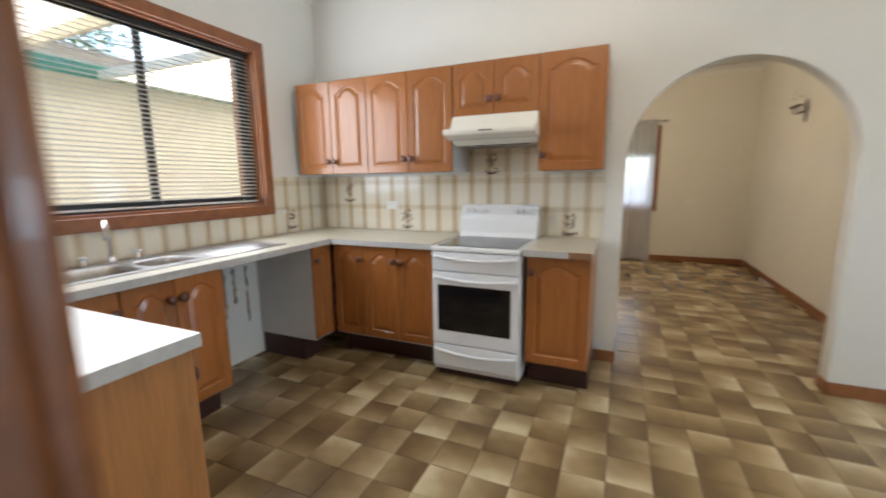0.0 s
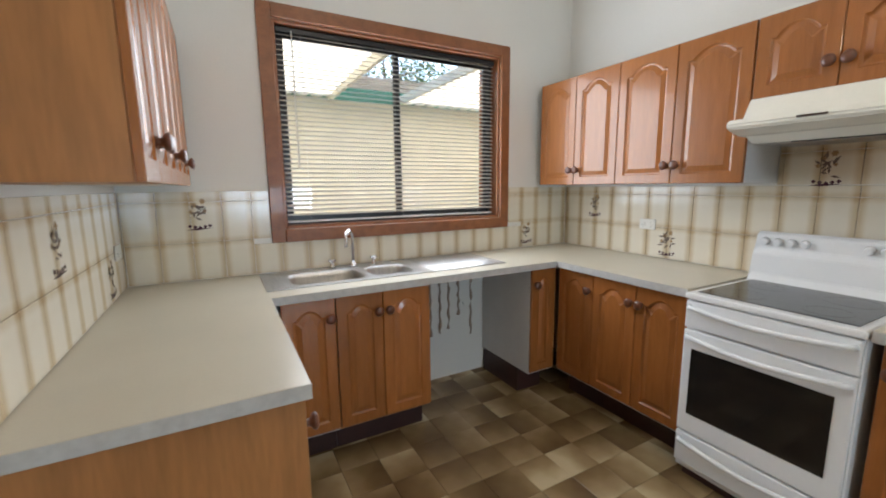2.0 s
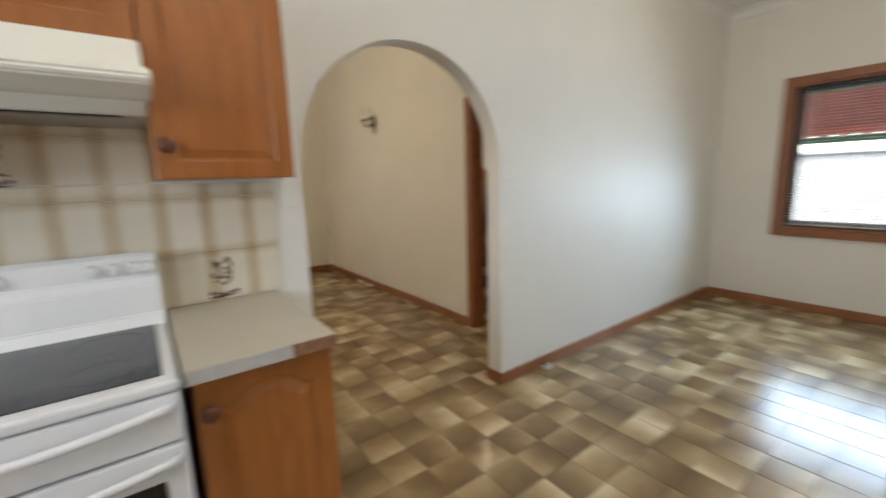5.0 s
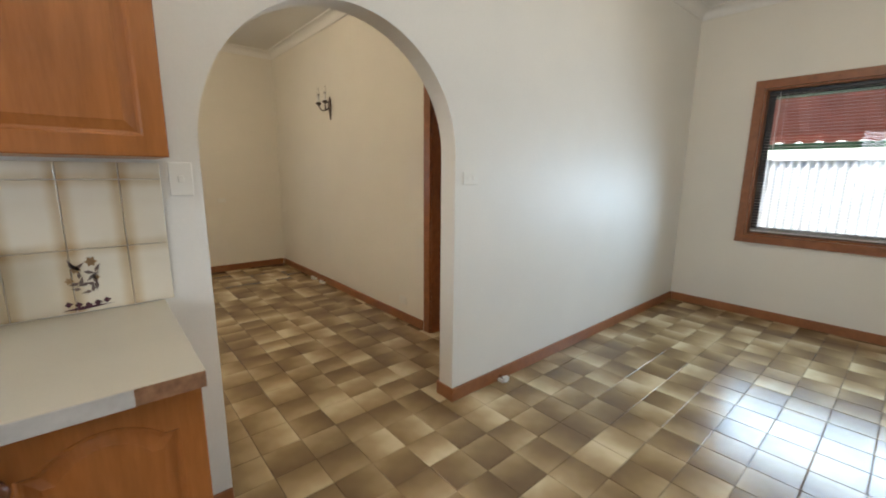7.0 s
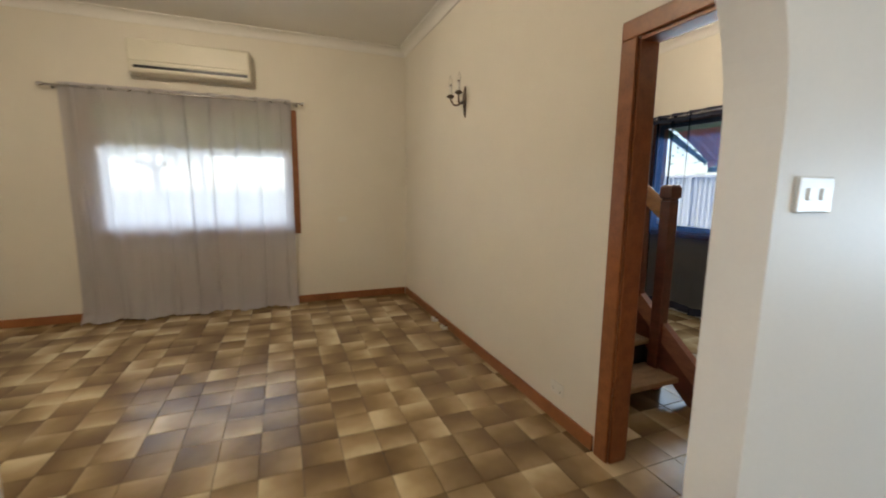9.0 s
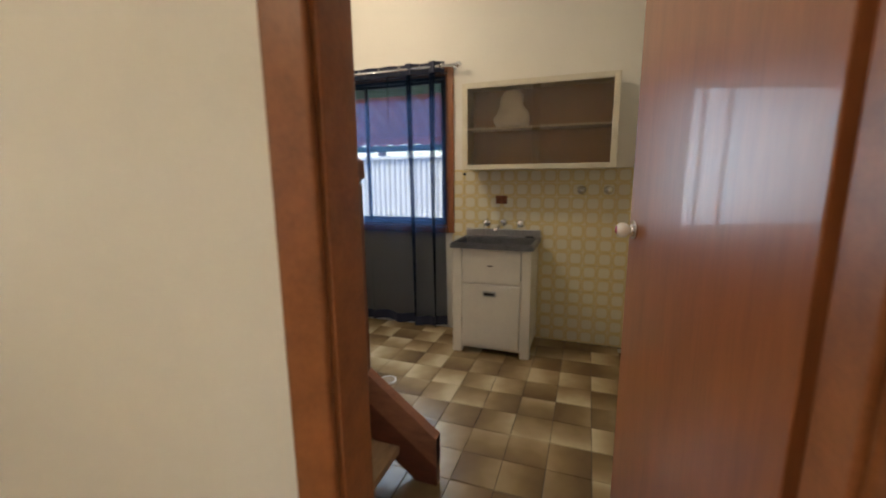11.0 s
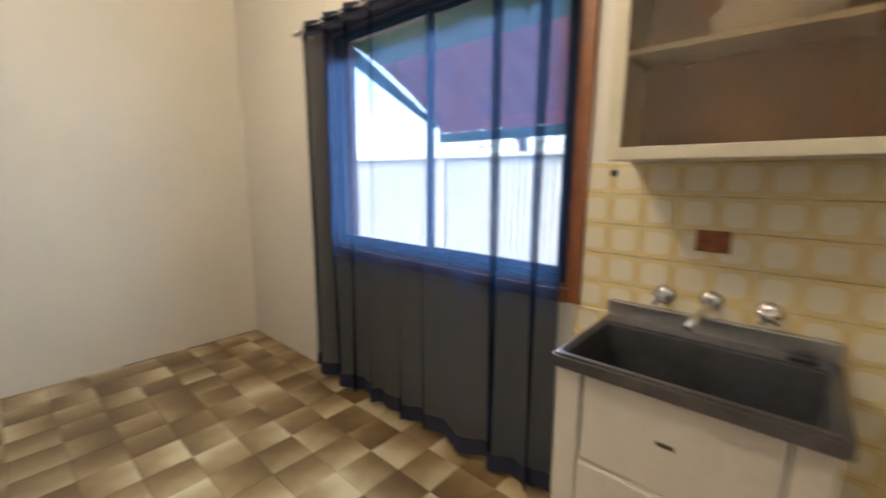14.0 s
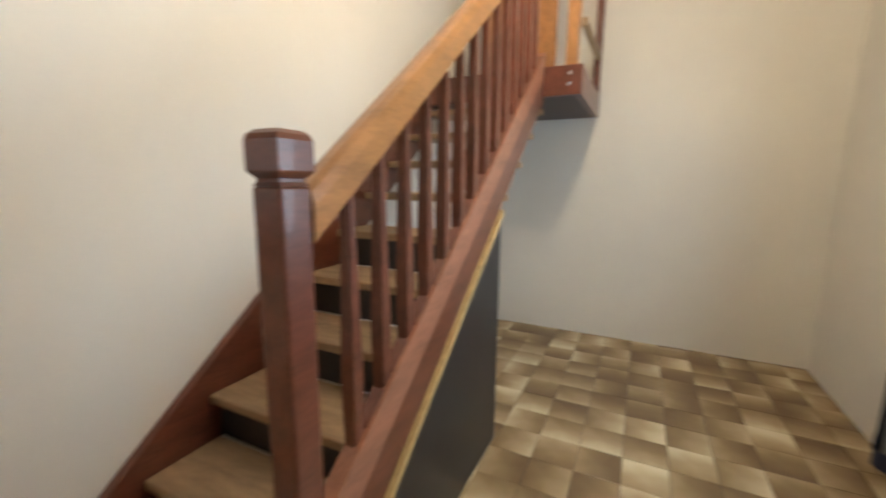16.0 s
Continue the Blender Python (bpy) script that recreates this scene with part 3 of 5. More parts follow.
# ---- curtains ----
def curtain(name, m, w, top, foot, folds, material, label, pool=0.0, seed=1, hem=None, bunch=0.035):
    """A sheer eyelet curtain on a rod. Local x across, -y into the room, z up from the floor."""
    rnd = random.Random(seed)
    t = thing(name, m.translation, label, "curtain")
    nx, nz = folds * 12, 26
    ph = [rnd.uniform(-0.5, 0.5) for _ in range(folds + 2)]
    am = [rnd.uniform(0.5, 1.5) for _ in range(folds + 2)]
    def at(i, j):
        u, v = i / nx, j / nz
        f = u * folds
        k = int(f)
        s = f - k
        sm = s * s * (3 - 2 * s)
        a = am[k] * (1 - sm) + am[k + 1] * sm
        p = (ph[k] * (1 - sm) + ph[k + 1] * sm) * (1 - v) * 1.8
        amp = 0.05 * a * (0.75 + 0.3 * (1 - v))
        x = u * w + bunch * a * math.sin(2 * math.pi * f + p) * (0.75 + 0.4 * v) + 0.012 * math.sin(1.7 * f + 3 * v) * (1 - v)
        y = 0.012 - amp * abs(math.sin(math.pi * f + p)) ** 0.7 + 0.5 * amp + 0.25 * amp * math.sin(4 * math.pi * f + 2 * p) + 0.012 * math.sin(5.3 * f + 2 * v) * (1 - v)
        z = foot + (top - foot) * v + 0.012 * math.sin(2.1 * f + 1) * (1 - v) * (pool == 0)
        if pool and v < 0.06:
            y -= pool * (0.06 - v) / 0.06 * (1 + 0.7 * math.sin(3.1 * f))
            z = foot + 0.012 + (z - foot) * 0.7 + 0.012 * math.sin(9 * f) ** 2 * (0.06 - v) / 0.06
        return Vector((x, y, z))
    def sheet(j0, j1, off=0.0):
        bm = B()
        g = [[bm.verts.new(at(i, j) + Vector((0, off, 0))) for i in range(nx + 1)] for j in range(j0, j1 + 1)]
        for a, b in zip(g, g[1:]):
            for i in range(nx):
                bm.faces.new((a[i], a[i + 1], b[i + 1], b[i])).smooth = True
        return bm
    part("cloth", sheet(0, nz), material, t, m=m)
    part("heading", sheet(nz - 1, nz, -0.0025), hem or material, t, "doubled heading band", m)
    part("hem", sheet(0, 1, -0.0025), hem or material, t, "doubled hem", m)
    return t


def rod(name, m, x0, x1, z, holes, label):
    t = thing(name, m.translation, label, "curtain rod")
    part("pole", tube(B(), [(x0, 0, z), (x1, 0, z)], 0.011, 14), CHROME, t, m=m)
    for x, s in ((x0, -1), (x1, 1)):
        part("finial", tube(B(), [(x + s * d, 0, z) for d in (0, 0.006, 0.02, 0.04, 0.05)], [0.012, 0.02, 0.024, 0.018, 0.004], 14), CHROME, t, m=m)
    for x in (x0 + 0.04, x1 - 0.04):
        part("bracket", tube(tube(B(), [(x, 0.012, z), (x, 0.083, z)], 0.007, 10), [(x, 0.076, z), (x, 0.084, z)], 0.022, 14), CHROME, t, m=m)
    for x, y in holes:
        bm = B()
        pts = [(x + 0.0 * a, y + 0.02 * math.cos(a), z + 0.02 * math.sin(a)) for a in (2 * math.pi * k / 14 for k in range(15))]
        tube(bm, pts, 0.005, 6, False)
        part("eyelet", bm, CHROME, t, m=m)
    return t


lcm = pose(-0.70, 8.415, 0)
curtain("sheer_curtain", lcm, 2.0, 2.29, 0.0, 9, GREYSHEER, "pale grey sheer eyelet curtain trailing on the floor", 0.07, seed=4)
rod("curtain_rod", lcm, -0.09, 2.10, 2.255, [(2.05 * (k + 0.5) / 13, 0.0) for k in range(13)], "chrome curtain rod over the living room window")
wcm = pose(5.192, 7.36, 0, 0, 0, -90)
curtain("sheer_curtain", wcm, 1.72, 2.185, 0.035, 9, NAVY, "navy blue sheer eyelet curtain with a dark hem", 0.0, seed=9, hem=NAVYHEM, bunch=0.05)
rod("curtain_rod", wcm, 0.0, 1.82, 2.145, [(1.80 * (k + 0.5) / 10, 0.0) for k in range(10)], "chrome curtain rod over the laundry window")


# ---- kitchen cabinets ----
def door_mesh(w, h, arch=0.05, frame=0.052):
    """A raised-panel door with a cathedral head. Local x 0..w, z 0..h, its face towards -y."""
    bm = B()
    n = 20
    def prof(mg, y, outer=False):
        a = 0 if outer else arch
        zs = h - mg - (0 if outer else arch)
        pts = [(mg, mg), (w - mg, mg), (w - mg, zs)]
        for k in range(1, n):
            u = 1 - 2 * k / n
            r = max(0.0, math.cos(min(1.0, abs(u) / 0.78) * math.pi / 2)) ** 0.75
            pts.append((w / 2 + u * (w / 2 - mg), zs + a * r))
        pts.append((mg, zs))
        return [bm.verts.new((x, y, z)) for x, z in pts]
    loops = [prof(0.0, 0.018, True), prof(0.0, 0.003, True), prof(0.003, 0.0, True), prof(frame, 0.0), prof(frame + 0.005, 0.006), prof(frame + 0.012, 0.0075), prof(frame + 0.035, 0.001), prof(frame + 0.037, 0.0)]
    for a, b in zip(loops, loops[1:]):
        for i in range(len(a)):
            j = (i + 1) % len(a)
            bm.faces.new((a[i], a[j], b[j], b[i]))
    bm.faces.new(loops[-1])
    bm.faces.new(loops[0][::-1])
    return mesh_of("door", bm, OAK)


KNOB = mesh_of("knob", tube(B(), [(0, -d, 0) for d in (0, 0.006, 0.014, 0.02, 0.028, 0.034, 0.036)], [0.014, 0.01, 0.012, 0.022, 0.025, 0.018, 0.005], 14), KNOBW)


def cabinet(name, m, w, h, d, doors, label, kick=0.0, knob_low=False, side=None, group="", arch=0.05, body_top=0.0):
    """A cabinet unit. Local x 0..w, front at y=0, back at y=d, z 0..h. doors: list of (x0, x1, knob side)."""
    t = thing(name, m.translation, label, "cabinet", group)
    part("body", box(B(), 0.001, w - 0.001, 0.02, d, kick, body_top or h, 0.001), side or WHITEM, t, m=m)
    if kick:
        part("kickboard", box(B(), 0.001, w - 0.001, 0.13, d - 0.02, 0, kick), KICK, t, "dark maroon kickboard", m)
    z0 = kick + 0.015 if kick else 0.0
    for x0, x1, k in doors:
        gap = 0.0018
        dm = m @ pose(x0 + gap, 0, z0)
        dh = h - z0 - (0.004 if kick else 0)
        dr = part("door", door_mesh(x1 - x0 - 2 * gap, dh, min(arch, (x1 - x0) * 0.16)), OAK, t, m=dm)
        kx = 0.03 if k == "l" else x1 - x0 - 0.03
        kz = 0.1 if knob_low else dh - 0.1
        part("handle", KNOB, KNOBW, dr, "turned wooden knob", dm @ pose(kx, 0, kz))
    return t


# base units: their fronts at y=3.40 along the arch wall and x=-1.24 along the window wall
BH = 0.888
cabinet("base_cabinet", pose(-1.22, 3.40, 0), 0.28, BH, 0.62, [(0.0, 0.28, "r")], "honey oak corner base cabinet with an arched panel door", 0.17, group="kitchen base cabinets")
cabinet("base_cabinet", pose(-0.94, 3.40, 0), 0.58, BH, 0.62, [(0.0, 0.29, "r"), (0.29, 0.58, "l")], "honey oak base cabinet with two arched panel doors beside the stove", 0.17, group="kitchen base cabinets")
cabinet("base_cabinet", pose(0.28, 3.40, 0), 0.385, BH, 0.62, [(0.0, 0.385, "l")], "honey oak base cabinet with one arched panel door", 0.17, group="kitchen base cabinets", side=OAKSIDE)
cabinet("sink_cabinet", pose(-1.24, 1.68, 0, 0, 0, 90), 0.255, BH, 0.565, [(0.0, 0.255, "r")], "honey oak base cabinet under the sink", 0.17, body_top=0.76, group="kitchen base cabinets")
cabinet("sink_cabinet", pose(-1.24, 1.937, 0, 0, 0, 90), 0.52, BH, 0.565, [(0.0, 0.245, "r"), (0.245, 0.52, "l")], "honey oak sink cabinet with two arched panel doors", 0.17, body_top=0.76, group="kitchen base cabinets", side=OAKSIDE)
cabinet("base_cabinet", pose(-1.24, 3.19, 0, 0, 0, 90), 0.205, BH, 0.565, [(0.0, 0.205, "l")], "narrow honey oak base cabinet with a grey melamine side", 0.17, group="kitchen base cabinets")
# the run along the hall wall, with a plain veneered end
t = thing("base_cabinet", (-0.9, 1.34, 0), "oak-veneered base cabinet under the long benchtop", "cabinet", "kitchen base cabinets")
part("body", box(B(), -1.235, -0.335, YK + 0.004, 1.615, 0.17, BH, 0.001), WHITEM, t)
part("end_panel", box(B(), -0.334, -0.315, YK + 0.004, 1.632, 0.0, BH, 0.002), OAKSIDE, t, "honey oak veneer end panel")
part("kickboard", box(B(), -1.235, -0.336, YK + 0.03, 1.51, 0, 0.17), KICK, t)
for x0 in (-1.0, -0.668):
    dm = pose(x0 + 0.332, 1.635, 0.185, 0, 0, 180)
    dr = part("door", door_mesh(0.328, BH - 0.19), OAK, t, m=dm)
    part("handle", KNOB, KNOBW, dr, "turned wooden knob", dm @ pose(0.03, 0, 0.6))

# wall units
UZ, UT = 1.42, 2.15
UH = UT - UZ
for x0, x1, lab in ((-1.745, -1.052, "honey oak wall cabinet with two arched panel doors"), (-1.052, -0.33, "honey oak wall cabinet with two arched panel doors beside the hood")):
    mid = (x1 - x0) / 2
    cabinet("wall_cabinet", pose(x0, 3.68, UZ), x1 - x0, UH, 0.345, [(0, mid, "r"), (mid, x1 - x0, "l")], lab, knob_low=True, group="kitchen wall cabinets")
cabinet("wall_cabinet", pose(-0.325, 3.68, 1.80), 0.605, UT - 1.80, 0.345, [(0, 0.3, "r"), (0.3, 0.605, "l")], "short honey oak wall cabinet over the rangehood", knob_low=True, group="kitchen wall cabinets")
cabinet("wall_cabinet", pose(0.283, 3.68, UZ - 0.005), 0.405, UH + 0.005, 0.345, [(0, 0.405, "l")], "honey oak wall cabinet with one arched panel door", knob_low=True, group="kitchen wall cabinets", side=OAKSIDE)
bm = box(B(), -0.30, 0.25, 3.70, 3.86, UT + 0.002, UT + 0.02, 0.004)
solo("paper_strip", bm, PLASTIC, "white strip of packing lying on the wall cabinets", "strip")
for x0, x1 in ((-1.76, -1.28), (-1.28, -0.80), (-0.80, -0.305)):
    mm = pose(x1, 1.355, 1.435, 0, 0, 180)
    w = x1 - x0
    cabinet("wall_cabinet", mm, w, 0.72, 0.32, [(0, w / 2, "r"), (w / 2, w, "l")], "honey oak wall cabinet over the long benchtop", knob_low=True, group="kitchen wall cabinets", side=OAKSIDE if x1 > -0.4 else None)

# ---- benchtops ----
t = thing("benchtop", (-1.5, 2.3, 0.89), "cream speckled laminate benchtop running round the kitchen corner", "benchtop")
bm = B()
for s in ((XW + 0.001, -0.294, YK + 0.001, 1.645), (XW + 0.001, -1.71, 1.645, 3.37), (-1.40, -1.21, 1.645, 3.37), (-1.71, -1.40, 2.50, 3.37), (-1.71, -1.40, 1.645, 1.74), (XW + 0.001, -0.362, 3.37, YS - 0.001)):
    box(bm, *s, BH + 0.002, 0.93)
bmesh.ops.remove_doubles(bm, verts=bm.verts, dist=0.0005)
part("laminate", bm, LAMINATE, t)
for s in ((-0.294, -0.2925, YK + 0.001, 1.6465), (-1.21, -0.294, 1.645, 1.6465), (-1.21, -1.2085, 1.6465, 3.3685), (-1.21, -0.362, 3.3685, 3.37)):
    part("edge_strip", box(B(), *s, BH + 0.002, 0.9285), LAMEDGE, t, "worn grey edge strip")
t = thing("benchtop", (0.46, 3.7, 0.89), "short cream laminate benchtop with a broken edge strip", "benchtop")
part("laminate", box(B(), 0.262, 0.668, 3.352, YS - 0.001, BH + 0.002, 0.93, 0.001), LAMINATE, t)
part("edge_strip", box(B(), 0.262, 0.535, 3.3495, 3.3515, BH + 0.002, 0.9285), LAMEDGE, t, "worn grey edge strip")
part("bare_edge", box(B(), 0.535, 0.668, 3.3505, 3.3518, BH + 0.002, 0.9285), CHIP, t, "bare brown chipboard where the strip has gone")

# ---- sink ----
t = thing("sink", (-1.55, 2.3, 0.93), "stainless steel double-bowl sink with a grooved drainer", "sink")
DZ = 0.934
def ring_rect(bm, x0, x1, y0, y1, hx0, hx1, hy0, hy1, r, depth):
    """A flat patch with a round-cornered bowl sunk in it."""
    pts = []
    for cx, cy, a0 in ((hx1 - r, hy1 - r, 0), (hx0 + r, hy1 - r, 90), (hx0 + r, hy0 + r, 180), (hx1 - r, hy0 + r, 270)):
        for k in range(7):
            a = radians(a0 + 15 * k)
            pts.append((cx + r * math.cos(a), cy + r * math.sin(a), cx, cy))
    mx, my = (hx0 + hx1) / 2, (hy0 + hy1) / 2
    rings = []
    corner = {0: (x1, y1), 1: (x0, y1), 2: (x0, y0), 3: (x1, y0)}
    o = [bm.verts.new((*corner[i // 7], DZ)) for i in range(28)]
    rings.append(o)
    for inset, z in ((0, DZ), (0.004, DZ - 0.004), (0.012, DZ - 0.03), (0.022, DZ - depth + 0.02), (0.045, DZ - depth), (0.12, DZ - depth - 0.004)):
        k = [(mx + (p[0] - mx) * (1 - inset / (hx1 - mx)), my + (p[1] - my) * (1 - inset / (hy1 - my))) for p in pts]
        rings.append([bm.verts.new((*q, z)) for q in k])
    for a, b in zip(rings, rings[1:]):
        for i in range(28):
            j = (i + 1) % 28
            f = bm.faces.new((a[i], a[j], b[j], b[i]))
            f.smooth = True
    bm.faces.new(rings[-1])
    bmesh.ops.remove_doubles(bm, verts=o, dist=0.0005)
SX0, SX1 = -1.775, -1.335
bm = B()
ring_rect(bm, SX0, SX1, 1.645, 2.175, -1.66, -1.385, 1.765, 2.155, 0.06, 0.155)
part("large_bowl", bm, STEEL, t)
bm = B()
ring_rect(bm, SX0, SX1, 2.175, 2.50, -1.64, -1.405, 2.195, 2.455, 0.055, 0.12)
part("small_bowl", bm, STEEL, t)
bm = B()
g = [[bm.verts.new((x, y, DZ - (0.003 if (k % 2 and 2.54 < y < 3.0) else 0.0))) for k, x in enumerate(np.linspace(SX0, SX1, 30))] for y in (2.50, 2.54, 2.56, 2.97, 2.99, 3.04)]
for a, b in zip(g, g[1:]):
    for i in range(29):
        bm.faces.new((a[i], a[i + 1], b[i + 1], b[i]))
part("drainer", bm, STEEL, t, "grooved drainer")
bm = B()
for s in ((SX0 - 0.006, SX0, 1.64, 3.045), (SX1, SX1 + 0.006, 1.64, 3.045), (SX0, SX1, 1.639, 1.645), (SX0, SX1, 3.04, 3.046)):
    box(bm, *s, 0.9305, DZ + 0.002, 0.001)
part("rolled_rim", bm, STEEL, t)
for cx, cy in ((-1.52, 1.96), (-1.52, 2.325)):
    part("plug_hole", tube(B(), [(cx, cy, DZ - 0.16 if cy < 2.1 else DZ - 0.124), (cx, cy, DZ - 0.153 if cy < 2.1 else DZ - 0.118)], 0.032, 16), CHROME, t)
tp = thing("sink_tap", (-1.715, 2.17, DZ), "chrome gooseneck sink tap with two cross handles", "tap")
part("spout", tube(B(), [(-1.715, 2.17, DZ), (-1.715, 2.17, DZ + 0.17)] + [(-1.715 + 0.055 * (1 - math.cos(a)), 2.17 - 0.035 * (1 - math.cos(a)), DZ + 0.17 + 0.06 * math.sin(a)) for a in (math.pi * k / 10 for k in range(1, 11))] + [(-1.605, 2.10, DZ + 0.14)], 0.0095, 12), CHROME, tp)
part("collar", tube(B(), [(-1.715, 2.17, DZ), (-1.715, 2.17, DZ + 0.012), (-1.715, 2.17, DZ + 0.03)], [0.024, 0.021, 0.012], 14), CHROME, tp)
for cy in (2.04, 2.30):
    part("valve", tube(B(), [(-1.715, cy, DZ), (-1.715, cy, DZ + 0.012), (-1.715, cy, DZ + 0.045)], [0.022, 0.014, 0.011], 14), CHROME, tp)
    bm = B()
    for a in (0.4, 0.4 + math.pi / 2):
        dx, dy = 0.026 * math.cos(a), 0.026 * math.sin(a)
        tube(bm, [(-1.715 - dx, cy - dy, DZ + 0.05), (-1.715 + dx, cy + dy, DZ + 0.05)], 0.006, 8)
    part("cross_handle", bm, CHROME, tp)

# the bare, glue-streaked wall in the appliance gap
for i in range(7):
    y = 2.56 + 0.085 * i + random.uniform(-0.02, 0.02)
    z1, z0 = 0.82 - random.uniform(0, 0.1), 0.22 + random.uniform(0, 0.25)
    pts = [(XW + 0.004, y + 0.005 * math.sin(1.7 * k + i), z0 + (z1 - z0) * k / 12) for k in range(13)]
    solo("glue_streak", tube(B(), pts, [0.004 + 0.013 * abs(math.sin(2.3 * k + i)) * abs(math.sin(0.7 * k + 2 * i)) for k in range(13)], 6), mat("dried_brown_glue", (0.4, 0.31, 0.23), 0.7, var=0.2, scale=30), "dried brown glue streak on the bare wall", "glue", group="glue streaks")


def plate(name, m, w, h, label, rockers=1, kind="switch"):
    """A wall plate. Local x across, z up, -y into the room."""
    t = thing(name, m.translation, label, kind)
    part("plate", box(B(), -w / 2, w / 2, -0.008, 0, -h / 2, h / 2, 0.003), PLASTIC, t, m=m)
    for i in range(rockers):
        x = (i - (rockers - 1) / 2) * w / max(rockers, 1) * 0.8
        part("rocker", box(B(), x - 0.009, x + 0.009, -0.012, -0.007, -0.011, 0.013, 0.002), PLASTIC, t, m=m)
    if kind == "power outlet":
        for sx in (-1, 1):
            for dx, dz in ((-0.008, -0.004), (0.008, -0.004), (0, -0.016)):
                x = sx * w * 0.25 + dx
                part("slot", box(B(), x - 0.001, x + 0.001, -0.0088, -0.0079, dz - 0.004, dz + 0.004), ALU, t, "dark pin slot", m)
    return t


plate("power_outlet", pose(-1.04, YS - 0.007, 1.15), 0.115, 0.07, "white double power outlet on the splashback", 2, "power outlet")
plate("power_outlet", pose(XW, 3.047, 0.56, 0, 0, 90), 0.115, 0.07, "white double power outlet in the appliance gap", 2, "power outlet")
plate("power_outlet", pose(-1.66, YK + 0.007, 1.13, 0, 0, 180), 0.115, 0.07, "white double power outlet on the tiles", 2, "power outlet")
plate("light_switch", pose(0.755, YS, 1.35), 0.072, 0.115, "white single light switch beside the arch", 1)
plate("light_switch", pose(2.165, YS, 1.35), 0.115, 0.072, "white double light switch beside the arch", 2)
plate("light_switch", pose(4.44, 4.15, 1.41, 0, 0, 180), 0.115, 0.072, "white light switch on the laundry wall", 1)
plate("power_outlet", pose(2.62, 5.36, 0.2, 0, 0, -90), 0.115, 0.072, "white double power outlet above the skirting", 2, "power outlet")
plate("power_outlet", pose(1.83, YN, 0.98), 0.1, 0.06, "white blank wall plate in the living room", 0, "wall plate")


def pipe_stub(m, label):
    t = thing("floor_pipe_stub", m.translation, label, "pipe")
    part("stub", tube(B(), [(0, 0, 0.03), (0, -0.05, 0.03)], 0.012, 12), CHROME, t, m=m)
    part("flange", tube(B(), [(0, -0.05, 0.03), (0, -0.062, 0.03)], 0.024, 14), PLASTIC, t, m=m)
    part("foot", box(B(), -0.02, 0.02, -0.045, 0, 0, 0.022, 0.003), PLASTIC, t, m=m)


pipe_stub(pose(2.47, YS - 0.016, 0.0), "small chrome gas bayonet at the skirting")
pipe_stub(pose(2.604, 7.05, 0.0, 0, 0, -90), "small chrome gas bayonet at the living room skirting")
pipe_stub(pose(2.604, 7.30, 0.0, 0, 0, -90), "small chrome gas bayonet at the living room skirting")

# ---- stove ----
t = thing("stove", (-0.05, 3.65, 0), "white freestanding electric stove with a black glass cooktop", "stove")
X0, X1, YF = -0.352, 0.252, 3.345
part("body", box(B(), X0, X1, YF + 0.02, 3.985, 0.05, 0.895, 0.004), ENAMEL, t)
part("cooktop_frame", box(B(), X0 - 0.002, X1 + 0.002, YF - 0.012, 3.93, 0.895, 0.925, 0.008), ENAMEL, t)
hob = part("cooktop", box(B(), X0 + 0.03, X1 - 0.03, YF + 0.035, 3.86, 0.9255, 0.9285, 0.001), BLACKGL, t, "black ceramic glass")
RING = mat("grey_cooktop_print", (0.12, 0.12, 0.125), 0.15)
for cx, cy, r in ((-0.2, 3.50, 0.09), (0.1, 3.50, 0.075), (-0.2, 3.73, 0.07), (0.1, 3.73, 0.09)):
    bm = B()
    a, b = [[bm.verts.new((cx + q * math.cos(2 * math.pi * k / 32), cy + q * math.sin(2 * math.pi * k / 32), 0.9288)) for k in range(32)] for q in (r, r - 0.003)]
    for k in range(32):
        bm.faces.new((a[k], a[(k + 1) % 32], b[(k + 1) % 32], b[k]))
    part("heating_zone", bm, RING, hob)
part("vent_mark", box(B(), -0.09, -0.02, 3.868, 3.878, 0.9255, 0.929), BRONZE, t)
bm = B()
prism(bm, [(3.86, 0.92), (3.985, 0.92), (3.985, 1.165), (3.955, 1.172), (3.93, 1.155), (3.925, 1.09), (3.90, 1.06), (3.893, 0.96)], X1 - X0, Matrix.Translation((X0, 0, 0)) @ Matrix(((0, 1, 0, 0), (1, 0, 0, 0), (0, 0, 1, 0), (0, 0, 0, 1))))
bmesh.ops.bevel(bm, geom=list(bm.edges), offset=0.004, segments=2, affect="EDGES")
guard = part("backguard", bm, ENAMEL, t)
for x in (-0.31, -0.255, -0.20, -0.145, 0.075, 0.13, 0.185, 0.22):
    part("knob", tube(B(), [(x, 3.93, 1.125), (x, 3.916, 1.122), (x, 3.905, 1.12)], [0.021, 0.019, 0.014], 16), ENAMEL, guard, "white control knob")
def stove_front(name, z0, z1, handle_z):
    f = part(name, box(B(), X0 + 0.004, X1 - 0.004, YF - 0.006, YF + 0.02, z0, z1, 0.007), ENAMEL, t)
    pts = [(X0 + 0.02, YF - 0.004, handle_z)] + [(X0 + 0.035 + (X1 - X0 - 0.07) * k / 14, YF - 0.028 - 0.012 * math.sin(math.pi * k / 14), handle_z - 0.018 * math.sin(math.pi * k / 14)) for k in range(15)] + [(X1 - 0.02, YF - 0.004, handle_z)]
    part("handle", tube(B(), pts, 0.0115, 10), ENAMEL, f, "white bowed handle")
    return f
stove_front("grill_door", 0.76, 0.89, 0.862)
